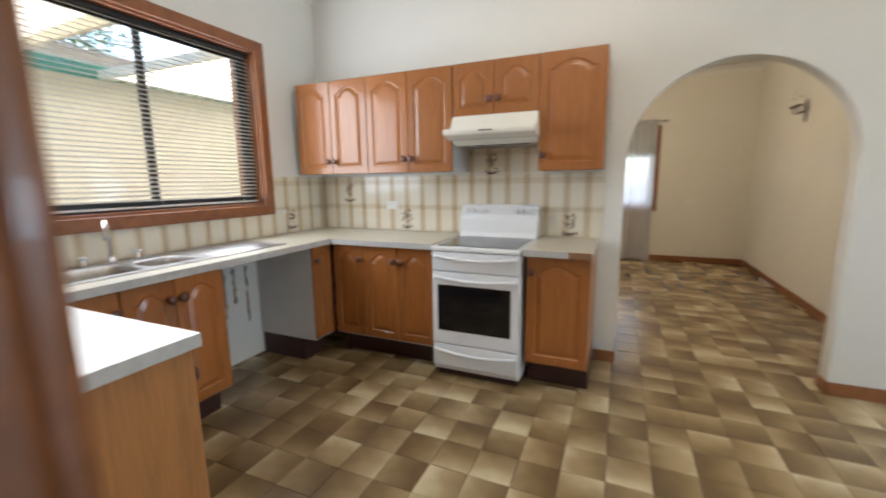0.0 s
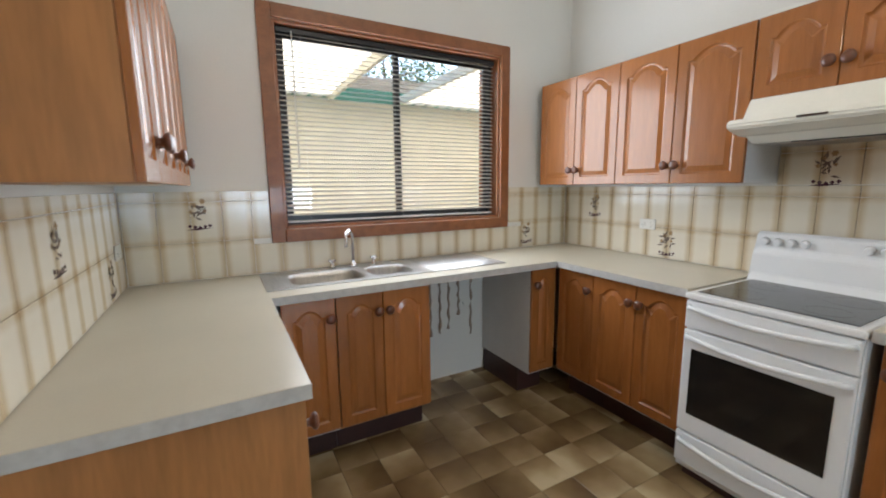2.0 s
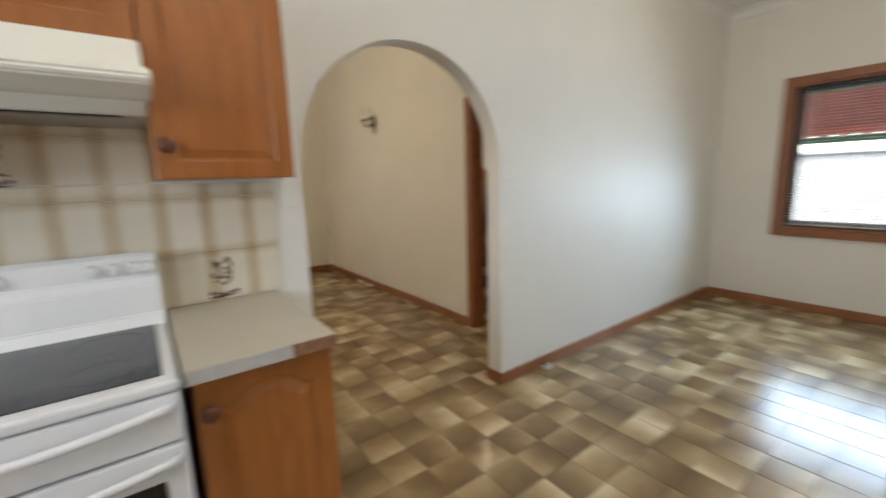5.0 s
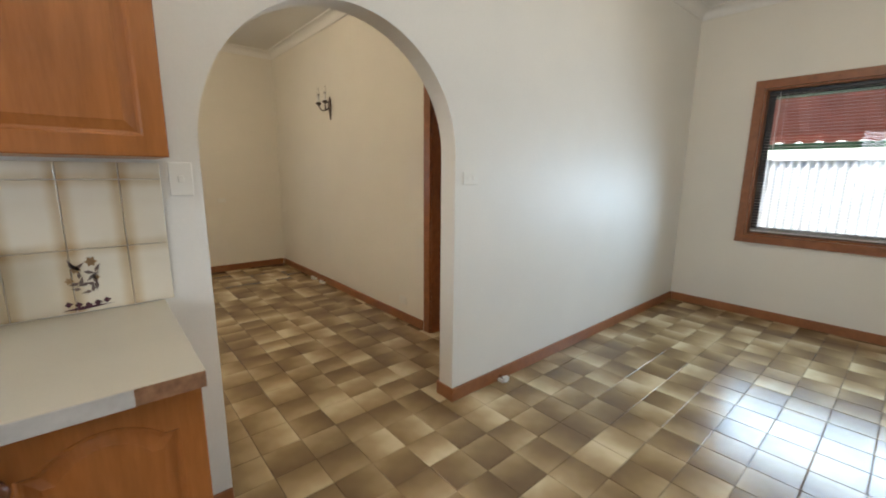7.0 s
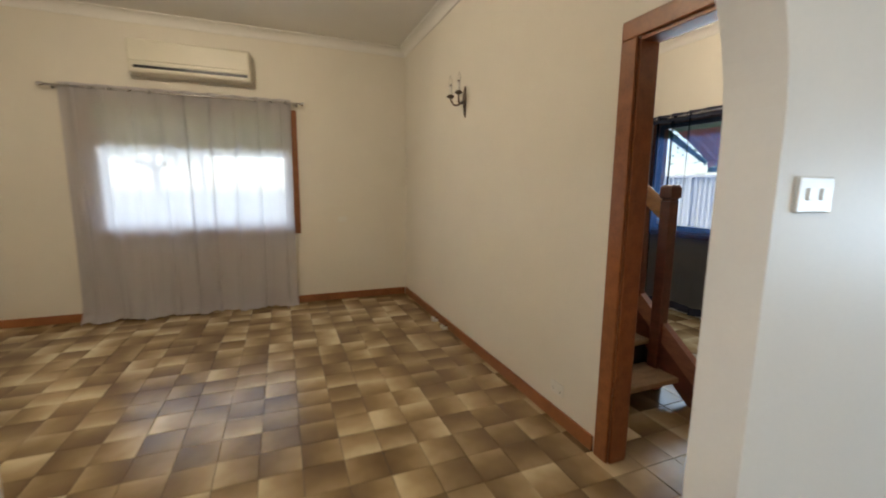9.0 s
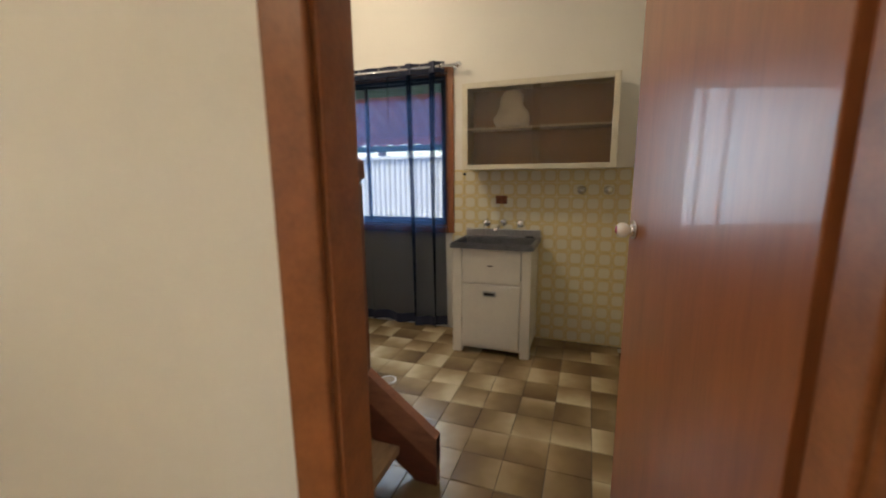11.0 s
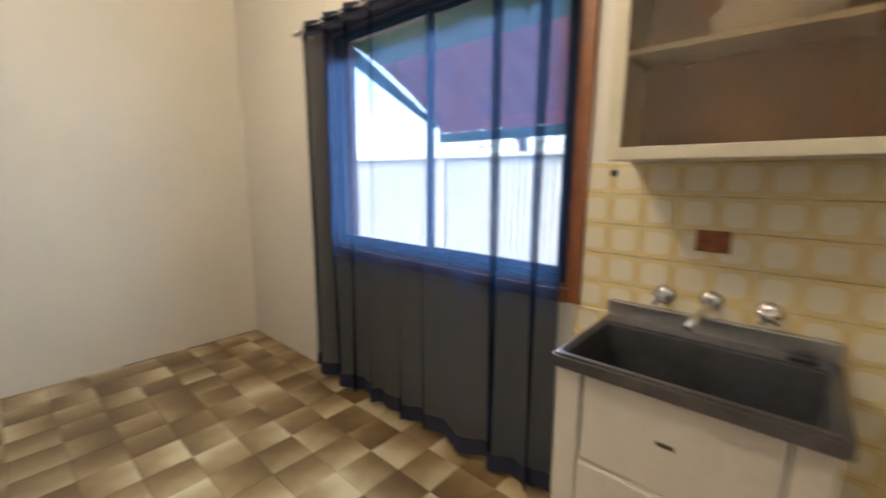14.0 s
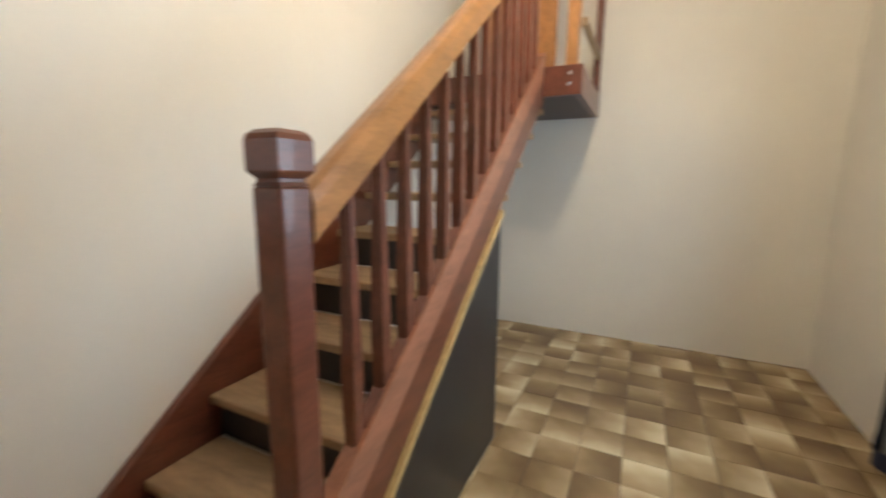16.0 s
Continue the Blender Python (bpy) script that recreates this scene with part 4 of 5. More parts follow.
ov = stove_front("oven_door", 0.25, 0.752, 0.722)
part("oven_window", box(B(), X0 + 0.045, X1 - 0.055, YF - 0.0085, YF - 0.004, 0.345, 0.665, 0.001), OVENGL, ov, "dark oven glass")
stove_front("storage_drawer", 0.085, 0.243, 0.21)
part("plinth", box(B(), X0 + 0.02, X1 - 0.02, YF + 0.05, 3.95, 0.0, 0.084), KICK, t)

# ---- rangehood ----
t = thing("rangehood", (-0.02, 3.75, 1.6), "ivory slide-out rangehood under the wall cabinets", "rangehood")
bm = B()
Q = Matrix.Translation((-0.318, 0, 0)) @ Matrix(((0, 1, 0, 0), (1, 0, 0, 0), (0, 0, 1, 0), (0, 0, 0, 1)))
prism(bm, [(3.60, 1.70), (3.655, 1.797), (4.015, 1.797), (4.015, 1.60), (3.70, 1.60), (3.62, 1.64)], 0.60, Q)
bmesh.ops.bevel(bm, geom=list(bm.edges), offset=0.005, segments=2, affect="EDGES")
hb = part("body", bm, HOODM, t)
bm = B()
prism(bm, [(3.50, 1.672), (3.508, 1.695), (3.66, 1.706), (3.66, 1.63), (3.60, 1.632), (3.51, 1.655)], 0.625, Matrix.Translation((-0.014, 0, 0)) @ Q)
bmesh.ops.bevel(bm, geom=list(bm.edges), offset=0.006, segments=2, affect="EDGES")
vis = part("visor", bm, HOODM, t)
part("badge", box(B(), -0.075, 0.02, 3.4975, 3.503, 1.673, 1.681), BRONZE, vis, "row of small grey buttons")
part("switch_strip", box(B(), 0.17, 0.225, 3.56, 3.575, 1.6985, 1.7015), PLASTIC, vis)
part("grille", box(B(), -0.17, 0.22, 3.72, 3.735, 1.596, 1.6), ALU, t, "dark intake slot")
part("filter", box(B(), -0.28, 0.25, 3.745, 3.99, 1.594, 1.6, 0.002), STEEL, t)

# ---- living room ----
t = thing("air_conditioner", (0.4, 8.4, 2.4), "ivory split-system air conditioner above the curtains", "air conditioner")
bm = box(B(), -0.12, 0.93, 8.31, YN - 0.002, 2.41, 2.715, 0.022)
part("casing", bm, ACM, t)
part("front_panel", box(B(), -0.105, 0.915, 8.302, 8.312, 2.515, 2.695, 0.006), ACM, t)
part("outlet_slot", box(B(), -0.07, 0.90, 8.305, 8.315, 2.45, 2.475, 0.002), ALU, t, "dark air outlet")
part("louvre", box(B(), -0.075, 0.905, 8.298, 8.309, 2.478, 2.505, 0.004), ACM, t)
part("indicator", box(B(), 0.83, 0.87, 8.304, 8.312, 2.43, 2.445, 0.001), PLASTIC, t)
t = thing("wall_sconce", (2.62, 6.9, 2.1), "bronze two-candle wall sconce with clear glass tubes", "wall lamp")
part("backplate", tube(B(), [(2.617, 6.73, z) for z in (1.94, 1.97, 2.05, 2.1, 2.16, 2.19)], [0.004, 0.012, 0.02, 0.026, 0.016, 0.004], 12), BRONZE, t)
for s in (-1, 1):
    pts = [(2.61 - 0.09 * math.sin(u * 1.5), 6.73 + s * 0.085 * u, 2.08 - 0.05 * math.sin(math.pi * u) + 0.02 * u) for u in (k / 8 for k in range(9))]
    a = part("arm", tube(B(), pts, 0.007, 8), BRONZE, t)
    cx, cy, cz = pts[-1]
    part("cup", tube(B(), [(cx, cy, cz), (cx, cy, cz + 0.012), (cx, cy, cz + 0.03)], [0.01, 0.034, 0.022], 12), BRONZE, a)
    part("candle_tube", tube(B(), [(cx, cy, cz + 0.03), (cx, cy, cz + 0.1)], 0.011, 10), CERAMIC, a, "white candle sleeve")
    part("bulb", tube(B(), [(cx, cy, cz + d) for d in (0.1, 0.12, 0.14, 0.165, 0.18)], [0.008, 0.014, 0.015, 0.008, 0.002], 10), PANE, a, "clear candle bulb")

# ---- laundry ----
t = thing("laundry_cupboard", (5.15, 4.9, 1.36), "cream wall cupboard with sliding dimpled glass doors", "cupboard")
cx0, cx1, cy0, cy1, cz0, cz1 = 5.03, 5.272, 4.375, 5.435, 1.357, 1.965
for n, s in (("side", (cx0, cx1, cy0, cy0 + 0.022, cz0, cz1)), ("side", (cx0, cx1, cy1 - 0.022, cy1, cz0, cz1)), ("top", (cx0, cx1, cy0 + 0.022, cy1 - 0.022, cz1 - 0.022, cz1)), ("bottom", (cx0, cx1, cy0 + 0.022, cy1 - 0.022, cz0, cz0 + 0.022))):
    part(n, box(B(), *s, 0.002), CABCREAM, t)
part("back", box(B(), 5.262, 5.27, cy0 + 0.022, cy1 - 0.022, cz0 + 0.022, cz1 - 0.022), CABIN, t, "brown lining")
part("shelf", box(B(), 5.08, 5.262, cy0 + 0.022, cy1 - 0.022, 1.645, 1.66, 0.001), CABCREAM, t)
fr = B()
for s in ((cy0, cy0 + 0.04, cz0, cz1), (cy1 - 0.04, cy1, cz0, cz1), (cy0 + 0.04, cy1 - 0.04, cz1 - 0.04, cz1), (cy0 + 0.04, cy1 - 0.04, cz0, cz0 + 0.035)):
    box(fr, cx0 - 0.012, cx0, s[0], s[1], s[2], s[3], 0.003)
part("face_frame", fr, CABCREAM, t, "chipped cream face frame")
for k, (y0, y1) in enumerate(((cy0 + 0.03, 4.93), (4.88, cy1 - 0.03))):
    part("glass_door", box(B(), cx0 + 0.008 + 0.012 * k, cx0 + 0.012 + 0.012 * k, y0, y1, cz0 + 0.025, cz1 - 0.025), AMBER, t, "sliding dimpled glass")
bm = tube(B(), [(5.19, 5.10, 1.662 + 0.02 * k) for k in range(14)], [0.1, 0.125, 0.13, 0.125, 0.12, 0.11, 0.1, 0.09, 0.085, 0.08, 0.078, 0.08, 0.075, 0.05], 26)
for v in bm.verts:
    v.co.x = 5.19 + (v.co.x - 5.19) * 0.45
    q = noise.noise_vector(v.co * 16)
    v.co += Vector((0.02 * q.x, 0.035 * q.y, 0.012 * q.z))
solo("plastic_bag", bm, PLASTIC, "crumpled white plastic bag behind the cupboard glass", "bag")

t = thing("laundry_tub", (5.04, 5.17, 0), "steel laundry tub on a white enamelled cabinet", "laundry tub")
y0, y1, x0, x1 = 4.878, 5.462, 4.825, 5.262
part("cabinet", box(B(), x0 + 0.02, x1, y0 + 0.012, y1 - 0.012, 0.04, 0.56, 0.004), TUBW, t)
for ya, yb in ((y0 + 0.012, y0 + 0.02), (y1 - 0.02, y1 - 0.012)):
    part("side_panel", box(B(), x0 + 0.06, x1, ya, yb, 0.56, 0.80), TUBW, t)
for ya, yb in ((y0 + 0.006, y0 + 0.075), (y1 - 0.075, y1 - 0.006)):
    part("leg", box(B(), x0 + 0.008, x0 + 0.06, ya, yb, 0.0, 0.80, 0.006), TUBW, t)
part("drawer_panel", box(B(), x0 + 0.012, x0 + 0.022, y0 + 0.08, y1 - 0.08, 0.545, 0.795, 0.004), TUBW, t)
dr = part("door", box(B(), x0 + 0.006, x0 + 0.024, y0 + 0.08, y1 - 0.08, 0.06, 0.535, 0.005), TUBW, t)
part("handle", box(B(), x0 - 0.001, x0 + 0.008, 5.13, 5.225, 0.455, 0.49, 0.003), STEEL, dr, "recessed chrome pull")
part("handle_slot", box(B(), x0 - 0.0025, x0, 5.143, 5.212, 0.462, 0.478), ALU, dr)
part("catch", box(B(), x0 + 0.006, x0 + 0.013, 5.155, 5.195, 0.672, 0.68), BRONZE, t)
bm = B()
outer = [(x0 - 0.012, y0 - 0.008), (x1, y0 - 0.008), (x1, y1 + 0.008), (x0 - 0.012, y1 + 0.008)]
inner = [(x0 + 0.018, y0 + 0.02), (x1 - 0.1, y0 + 0.02), (x1 - 0.1, y1 - 0.02), (x0 + 0.018, y1 - 0.02)]
low = [(x0 + 0.05, y0 + 0.05), (x1 - 0.12, y0 + 0.05), (x1 - 0.12, y1 - 0.05), (x0 + 0.05, y1 - 0.05)]
rings = [[bm.verts.new((*p, z)) for p in q] for q, z in ((outer, 0.80), (outer, 0.838), (inner, 0.838), (inner, 0.82), (low, 0.57))]
for a, b in zip(rings, rings[1:]):
    for i in range(4):
        bm.faces.new((a[i], a[(i + 1) % 4], b[(i + 1) % 4], b[i]))
bm.faces.new(rings[-1])
bmesh.ops.bevel(bm, geom=list(bm.edges), offset=0.008, segments=2, affect="EDGES")
part("bowl", bm, TUBST, t, "deep steel bowl with a rolled rim")
part("splashback", box(B(), 5.24, 5.266, y0 - 0.005, y1 + 0.005, 0.83, 0.89, 0.004), STEEL, t)
part("plug", box(B(), 5.18, 5.22, y0 + 0.04, y0 + 0.1, 0.8385, 0.848, 0.002), ALU, t)


def wall_tap(y, z, label, cross=True, spout=False):
    t = thing("wall_tap", (5.27, y, z), label, "tap")
    part("flange", tube(B(), [(5.268, y, z), (5.262, y, z), (5.25, y, z)], [0.032, 0.03, 0.014], 16), CHROME, t)
    if spout:
        part("spout", tube(B(), [(5.25, y, z), (5.19, y, z - 0.005), (5.13, y + 0.02, z - 0.03), (5.10, y + 0.03, z - 0.05)], [0.012, 0.011, 0.011, 0.012], 10), CHROME, t)
    else:
        part("stem", tube(B(), [(5.25, y, z), (5.215, y, z)], [0.014, 0.012], 12), CHROME, t)
        bm = B()
        for a in (0.6, 0.6 + math.pi / 2):
            dy, dz = 0.028 * math.cos(a), 0.028 * math.sin(a)
            tube(bm, [(5.21, y - dy, z - dz), (5.21, y + dy, z + dz)], 0.006, 8)
        part("cross_handle", bm, CHROME, t)


wall_tap(4.586, 1.20, "chrome wall tap for a washing machine")
wall_tap(4.40, 1.20, "chrome wall tap for a washing machine")
wall_tap(5.30, 0.935, "chrome wall tap above the tub")
wall_tap(5.03, 0.935, "chrome wall tap above the tub")
wall_tap(5.17, 0.94, "chrome swivel spout above the tub", spout=True)
solo("broken_tile_patch", box(B(), 5.262, 5.2685, 5.14, 5.23, 1.09, 1.155, 0.003), BRICKP, "patch of bare red brick where tile is broken away", "patch")
solo("wall_stub", tube(B(), [(5.275, 5.49, 1.325), (5.262, 5.49, 1.325)], 0.012, 10), ALU, "small black stub on the tiles", "stub")
t = thing("floor_drain", (4.254, 5.712, 0.003), "round white-rimmed floor drain with a brown cover", "drain")
part("rim", tube(B(), [(4.254, 5.712, 0.0), (4.254, 5.712, 0.007)], 0.055, 24), PLASTIC, t)
part("cover", tube(B(), [(4.254, 5.712, 0.0), (4.254, 5.712, 0.0085)], 0.044, 24), DRAINC, t, "brown tiled drain cover")
solo("floor_waste", box(B(), 5.17, 5.24, 4.21, 4.27, 0.0, 0.006, 0.001), STEEL, "small square floor waste in the corner", "drain")

# ---- stairs ----
st = thing("staircase", (3.15, 6.3, 0), "dark red timber open staircase rising to a landing", "staircase")
RISE, GO, Y1 = 0.178, 0.240, 5.26
def zt(y):
    return 0.55 + 0.775 * (y - 5.54)
SXI = pose(3.54, 0, 0, 0, 0, 90)          # local x -> +y, local y -> -x
bm = B()
prism(bm, [(5.09, 0.0), (5.19, 0.0), (7.45, zt(7.45) - 0.28), (7.45, zt(7.45) + 0.02), (5.09, zt(5.09) + 0.02)], 0.045, SXI)
bmesh.ops.bevel(bm, geom=list(bm.edges), offset=0.004, segments=1, affect="EDGES")
part("outer_stringer", bm, STAIR, st)
# light on the stringer's top, painted as a paler strip over the shaded side
part("stringer_lit_strip", prism(B(), [(5.09, zt(5.09) - 0.11), (7.44, zt(7.44) - 0.11), (7.44, zt(7.44) + 0.024), (5.09, zt(5.09) + 0.024)], 0.05, pose(3.544, 0, 0, 0, 0, 90)), LITSTAIR, st, "lighter strip along the stringer, its lit top put into the colour")
bm = B()
prism(bm, [(5.02, 0.0), (5.35, 0.0), (7.45, 1.60), (7.45, 1.96), (5.02, 0.05)], 0.035, pose(2.758, 0, 0, 0, 0, 90))
part("wall_stringer", bm, STAIR, st)
for n in range(1, 11):
    y = Y1 + GO * (n - 1)
    z = RISE * n - 0.02
    part("tread", box(B(), 2.76, 3.495, y, y + GO + 0.03, z - 0.036, z, 0.006), TREAD, st, "worn timber tread")
# back boards of the lower open risers
for n in range(1, 6):
    y = Y1 + GO * n
    part("riser", box(B(), 2.76, 3.495, y + 0.036, y + 0.05, RISE * n - 0.02, RISE * (n + 1) - 0.057), BLACKP, st, "black riser board")
nw = part("newel_post", box(B(), 3.464, 3.54, 5.412, 5.488, 0, 1.285, 0.006), STAIR, st)
bm = B()
def square_loft(bm, cx, cy, levels):
    rings = [[bm.verts.new((cx + sx * r, cy + sy * r, z)) for sx, sy in ((-1, -1), (1, -1), (1, 1), (-1, 1))] for r, z in levels]
    for a, b in zip(rings, rings[1:]):
        for i in range(4):
            bm.faces.new((a[i], a[(i + 1) % 4], b[(i + 1) % 4], b[i]))
    bm.faces.new(rings[0][::-1]), bm.faces.new(rings[-1])
square_loft(bm, 3.502, 5.45, [(0.037, 1.285), (0.031, 1.293), (0.031, 1.299), (0.042, 1.31), (0.044, 1.314), (0.044, 1.37), (0.04, 1.381), (0.03, 1.389)])
part("newel_cap", bm, STAIR, nw, "chamfered square cap")
def rail_at(y):
    return 1.235 + 0.767 * (y - 5.52)
bm = B()
sec = [(-0.033, -0.055), (0.033, -0.055), (0.036, 0.02), (0.028, 0.05), (0.012, 0.06), (-0.012, 0.06), (-0.028, 0.05), (-0.036, 0.02)]
ra, rb = [[bm.verts.new((3.505 + u, y, rail_at(y) + 0.008 + v * 0.98)) for u, v in sec] for y in (5.495, 7.40)]
for i in range(8):
    bm.faces.new((ra[i], ra[(i + 1) % 8], rb[(i + 1) % 8], rb[i]))
bm.faces.new(ra), bm.faces.new(rb)
part("handrail", bm, RAILW, st, "varnished lighter handrail")
y = 5.63
while y < 7.36:
    z0, z1 = zt(y) - 0.02, rail_at(y) - 0.06
    bm = B()
    square_loft(bm, 3.512, y, [(0.018, z0), (0.019, z0 + 0.02), (0.02, z0 + 0.2), (0.014, z1)])
    bmesh.ops.bevel(bm, geom=[e for e in bm.edges if abs(e.verts[0].co.z - e.verts[1].co.z) > 0.01], offset=0.006, segments=2, affect="EDGES")
    part("baluster", bm, STAIR, st)
    bm = prism(B(), [(y + 0.022, zt(y + 0.022) + 0.02), (y + 0.104, zt(y + 0.104) + 0.02), (y + 0.104, zt(y + 0.104) + 0.03), (y + 0.022, zt(y + 0.022) + 0.03)], 0.036, SXI @ pose(0, 0.005, 0))
    part("fillet", bm, STAIR, st, "slim fillet between balusters")
    y += 0.1275
# landing
part("landing_beam", box(B(), 2.76, 3.765, 7.43, 7.475, 1.795, 1.962, 0.004), STAIR, st)
part("landing_edge_beam", box(B(), 3.72, 3.765, 7.475, 8.41, 1.795, 1.962, 0.004), STAIR, st)
part("landing_deck", box(B(), 2.76, 3.72, 7.475, 8.41, 1.93, 1.962), TREAD, st)
part("landing_soffit", box(B(), 2.76, 3.72, 7.475, 8.41, 1.795, 1.81), KICK, st)
part("landing_post", box(B(), 3.655, 3.725, 7.48, 7.55, 1.962, 2.95, 0.005), RAILW, st)
part("landing_post", box(B(), 3.715, 3.765, 8.33, 8.38, 1.962, 2.95, 0.005), STAIR, st)
part("landing_rail", box(B(), 3.725, 3.76, 7.55, 8.33, 2.20, 2.25, 0.005), TREAD, st)
for x0 in (3.12, 3.27, 3.42):
    part("landing_board", box(B(), x0, x0 + 0.147, 7.62, 7.64, 1.962, 2.95, 0.004), RAILW, st, "red varnished upright board")
for bx in (3.695,):
    for bz in (1.855, 1.915):
        part("bolt", tube(B(), [(bx, 7.432, bz), (bx, 7.422, bz)], 0.012, 10), CHROME, st)
# panel under the flight
t = thing("understair_panel", (3.56, 6.0, 0), "black hardboard panel with a raw pine edge under the stairs", "panel")
prism_m = pose(3.545, 0, 0, 0, 0, 90)
part("sheet", prism(B(), [(5.42, 0.0), (6.69, 0.0), (6.69, zt(6.69) - 0.305), (5.42, zt(5.42) - 0.305)], 0.012, prism_m), BLACKP, t)
part("edge_batten", prism(B(), [(5.36, zt(5.36) - 0.312), (6.70, zt(6.70) - 0.312), (6.70, zt(6.70) - 0.285), (5.36, zt(5.36) - 0.285)], 0.02, pose(3.556, 0, 0, 0, 0, 90)), PINE, t, "raw pine batten")


# ---- outside ----
bm = B()
box(bm, -400, 400, -400, 400, -0.45, -0.35)
solo("ground", bm, GRASSM, "dry suburban lawn", "lawn", "structure")
solo("path_concrete", box(B(), XE + 0.26, 8.4, -3, 12, -0.36, -0.33), CONC, "pale concrete side path", "path", "structure")
solo("path_concrete_west", box(B(), -4.2, XW - 0.26, -3, 12, -0.36, -0.33), CONC, "pale concrete side path", "path", "structure")


def fence(name, m, length, height, material, label):
    """A ribbed sheet-steel fence. Local x along, faces -y."""
    t = thing(name, m.translation, label, "fence", kind="structure")
    n = int(length / 0.1)
    bm = B()
    prev = None
    for i in range(n * 4 + 1):
        x = i * 0.025
        y = (0, 0, 0.03, 0.03)[i % 4]
        cur = [bm.verts.new((x, y, 0)), bm.verts.new((x, y, height))]
        if prev:
            bm.faces.new((prev[0], cur[0], cur[1], prev[1]))
        prev = cur
    part("sheet", bm, material, t, m=m)
    part("top_rail", box(B(), 0, length, -0.02, 0.05, height, height + 0.05, 0.004), material, t, m=m)
    for k in range(int(length / 2.4) + 1):
        part("post", box(B(), k * 2.4 - 0.03, k * 2.4 + 0.03, -0.025, 0.04, -0.1, height + 0.05), material, t, m=m)


fence("fence_east", pose(8.6, 14, -0.35, 0, 0, -90), 18, 1.95, FENCEW, "blue-grey ribbed steel boundary fence in full sun")
fence("fence_north", pose(-14, 17, -0.35), 28, 1.5, FENCEW, "blue-grey boundary fence across the lawn")

# the neighbour's gabled outbuilding beyond the western fence
t = thing("neighbour_house", (-7.5, 3.5, -0.35), "neighbour's cream house with a pale roof and green gutter", "house")
part("wall", box(B(), -9.5, -4.4, -4.0, 9.5, -0.35, 2.52), FENCE, t)
bm = B()
for vs in (((-4.05, -4.2, 2.5), (-4.05, 9.8, 2.5), (-6.9, 9.8, 3.2), (-6.9, -4.2, 3.2)), ((-9.8, 9.8, 2.5), (-9.8, -4.2, 2.5), (-7.9, 0.0, 3.7), (-7.9, 9.8, 3.7))):
    bm.faces.new([bm.verts.new(v) for v in vs])
bmesh.ops.solidify(bm, geom=bm.faces[:], thickness=0.06)
part("roof", bm, ROOF, t)
part("gutter", box(B(), -4.12, -4.0, -4.2, 9.8, 2.41, 2.53, 0.01), GUTTER, t, "green gutter")


# the patio roof beside the kitchen: cream translucent sheeting with one open bay
t = thing("patio_roof", (-3.2, 2.5, 2.4), "cream translucent patio roof with an open bay", "patio roof")
PX0, PX1, PZ = -4.06, -2.08, 2.40
for x0, x1, y0, y1 in ((PX0, PX1, -2.0, 2.66), (PX0, PX1, 3.42, 8.2), (PX0, -3.98, 2.66, 3.42), (-2.42, PX1, 2.66, 3.42)):
    bm = B()
    n = max(2, int((y1 - y0) / 0.08))
    rows = [[bm.verts.new((x, y0 + (y1 - y0) * k / n, PZ + 0.07 * (x - PX0) / (PX1 - PX0) + (0.012 if k % 2 else 0))) for k in range(n + 1)] for x in (x0, x1)]
    for k in range(n):
        bm.faces.new((rows[0][k], rows[1][k], rows[1][k + 1], rows[0][k + 1]))
    part("roof_sheet", bm, PATIO, t)
for y in (2.64, 3.44):
    part("rafter", box(B(), PX0, PX1, y - 0.018, y + 0.018, PZ - 0.03, PZ + 0.06, 0.003), LAMINATE, t)
part("bay_trim", box(B(), -4.0, -3.975, 2.66, 3.42, PZ - 0.02, PZ + 0.075, 0.003), GUTTER, t, "green fascia strip")


def awning(m, w, label, reach=1.0, skin=None):
    """A hooped sheet-metal window awning: red ribs with green ends. Local x across, -y outward."""
    t = thing("window_awning", m.translation, label, "awning")
    m = m @ Matrix.Diagonal((1, reach, 1, 1))
    n = int(w / 0.16)
    for i in range(n):
        x0 = w * i / n
        bm = B()
        pts = [(-0.28, -0.13), (-0.5, -0.27), (-0.75, -0.47), (-0.76, -0.55)]
        ra, rb, rc = [[bm.verts.new((x, y, z + dz)) for y, z in pts] for x, dz in ((x0, 0), (x0 + w / n * 0.5, 0.022), (x0 + w / n, 0))]
        for a, b in ((ra, rb), (rb, rc)):
            for k in range(3):
                bm.faces.new((a[k], b[k], b[k + 1], a[k + 1]))
        bmesh.ops.solidify(bm, geom=bm.faces[:], thickness=0.004)
        part("rib", bm, skin or AWNRED, t, m=m)
    part("head_flashing", prism(B(), [(0.0, 0.02), (-0.28, -0.115), (-0.28, -0.13), (0.0, -0.02)], w, m @ Matrix(((0, 1, 0, 0), (1, 0, 0, 0), (0, 0, 1, 0), (0, 0, 0, 1)))), AWNGREEN, t, "green head sheet")
    part("valance", box(B(), 0, w, -0.775, -0.762, -0.61, -0.54, 0.002), AWNGREEN, t, "green valance strip", m)
    for x in (-0.012, w):
        bm = B()
        prism(bm, [(0.0, 0.0), (-0.75, -0.47), (-0.72, -0.5), (0.0, -0.12)], 0.012, m @ pose(x, 0, 0) @ Matrix(((0, 1, 0, 0), (1, 0, 0, 0), (0, 0, 1, 0), (0, 0, 0, 1))))
        part("end_plate", bm, AWNGREEN, t)


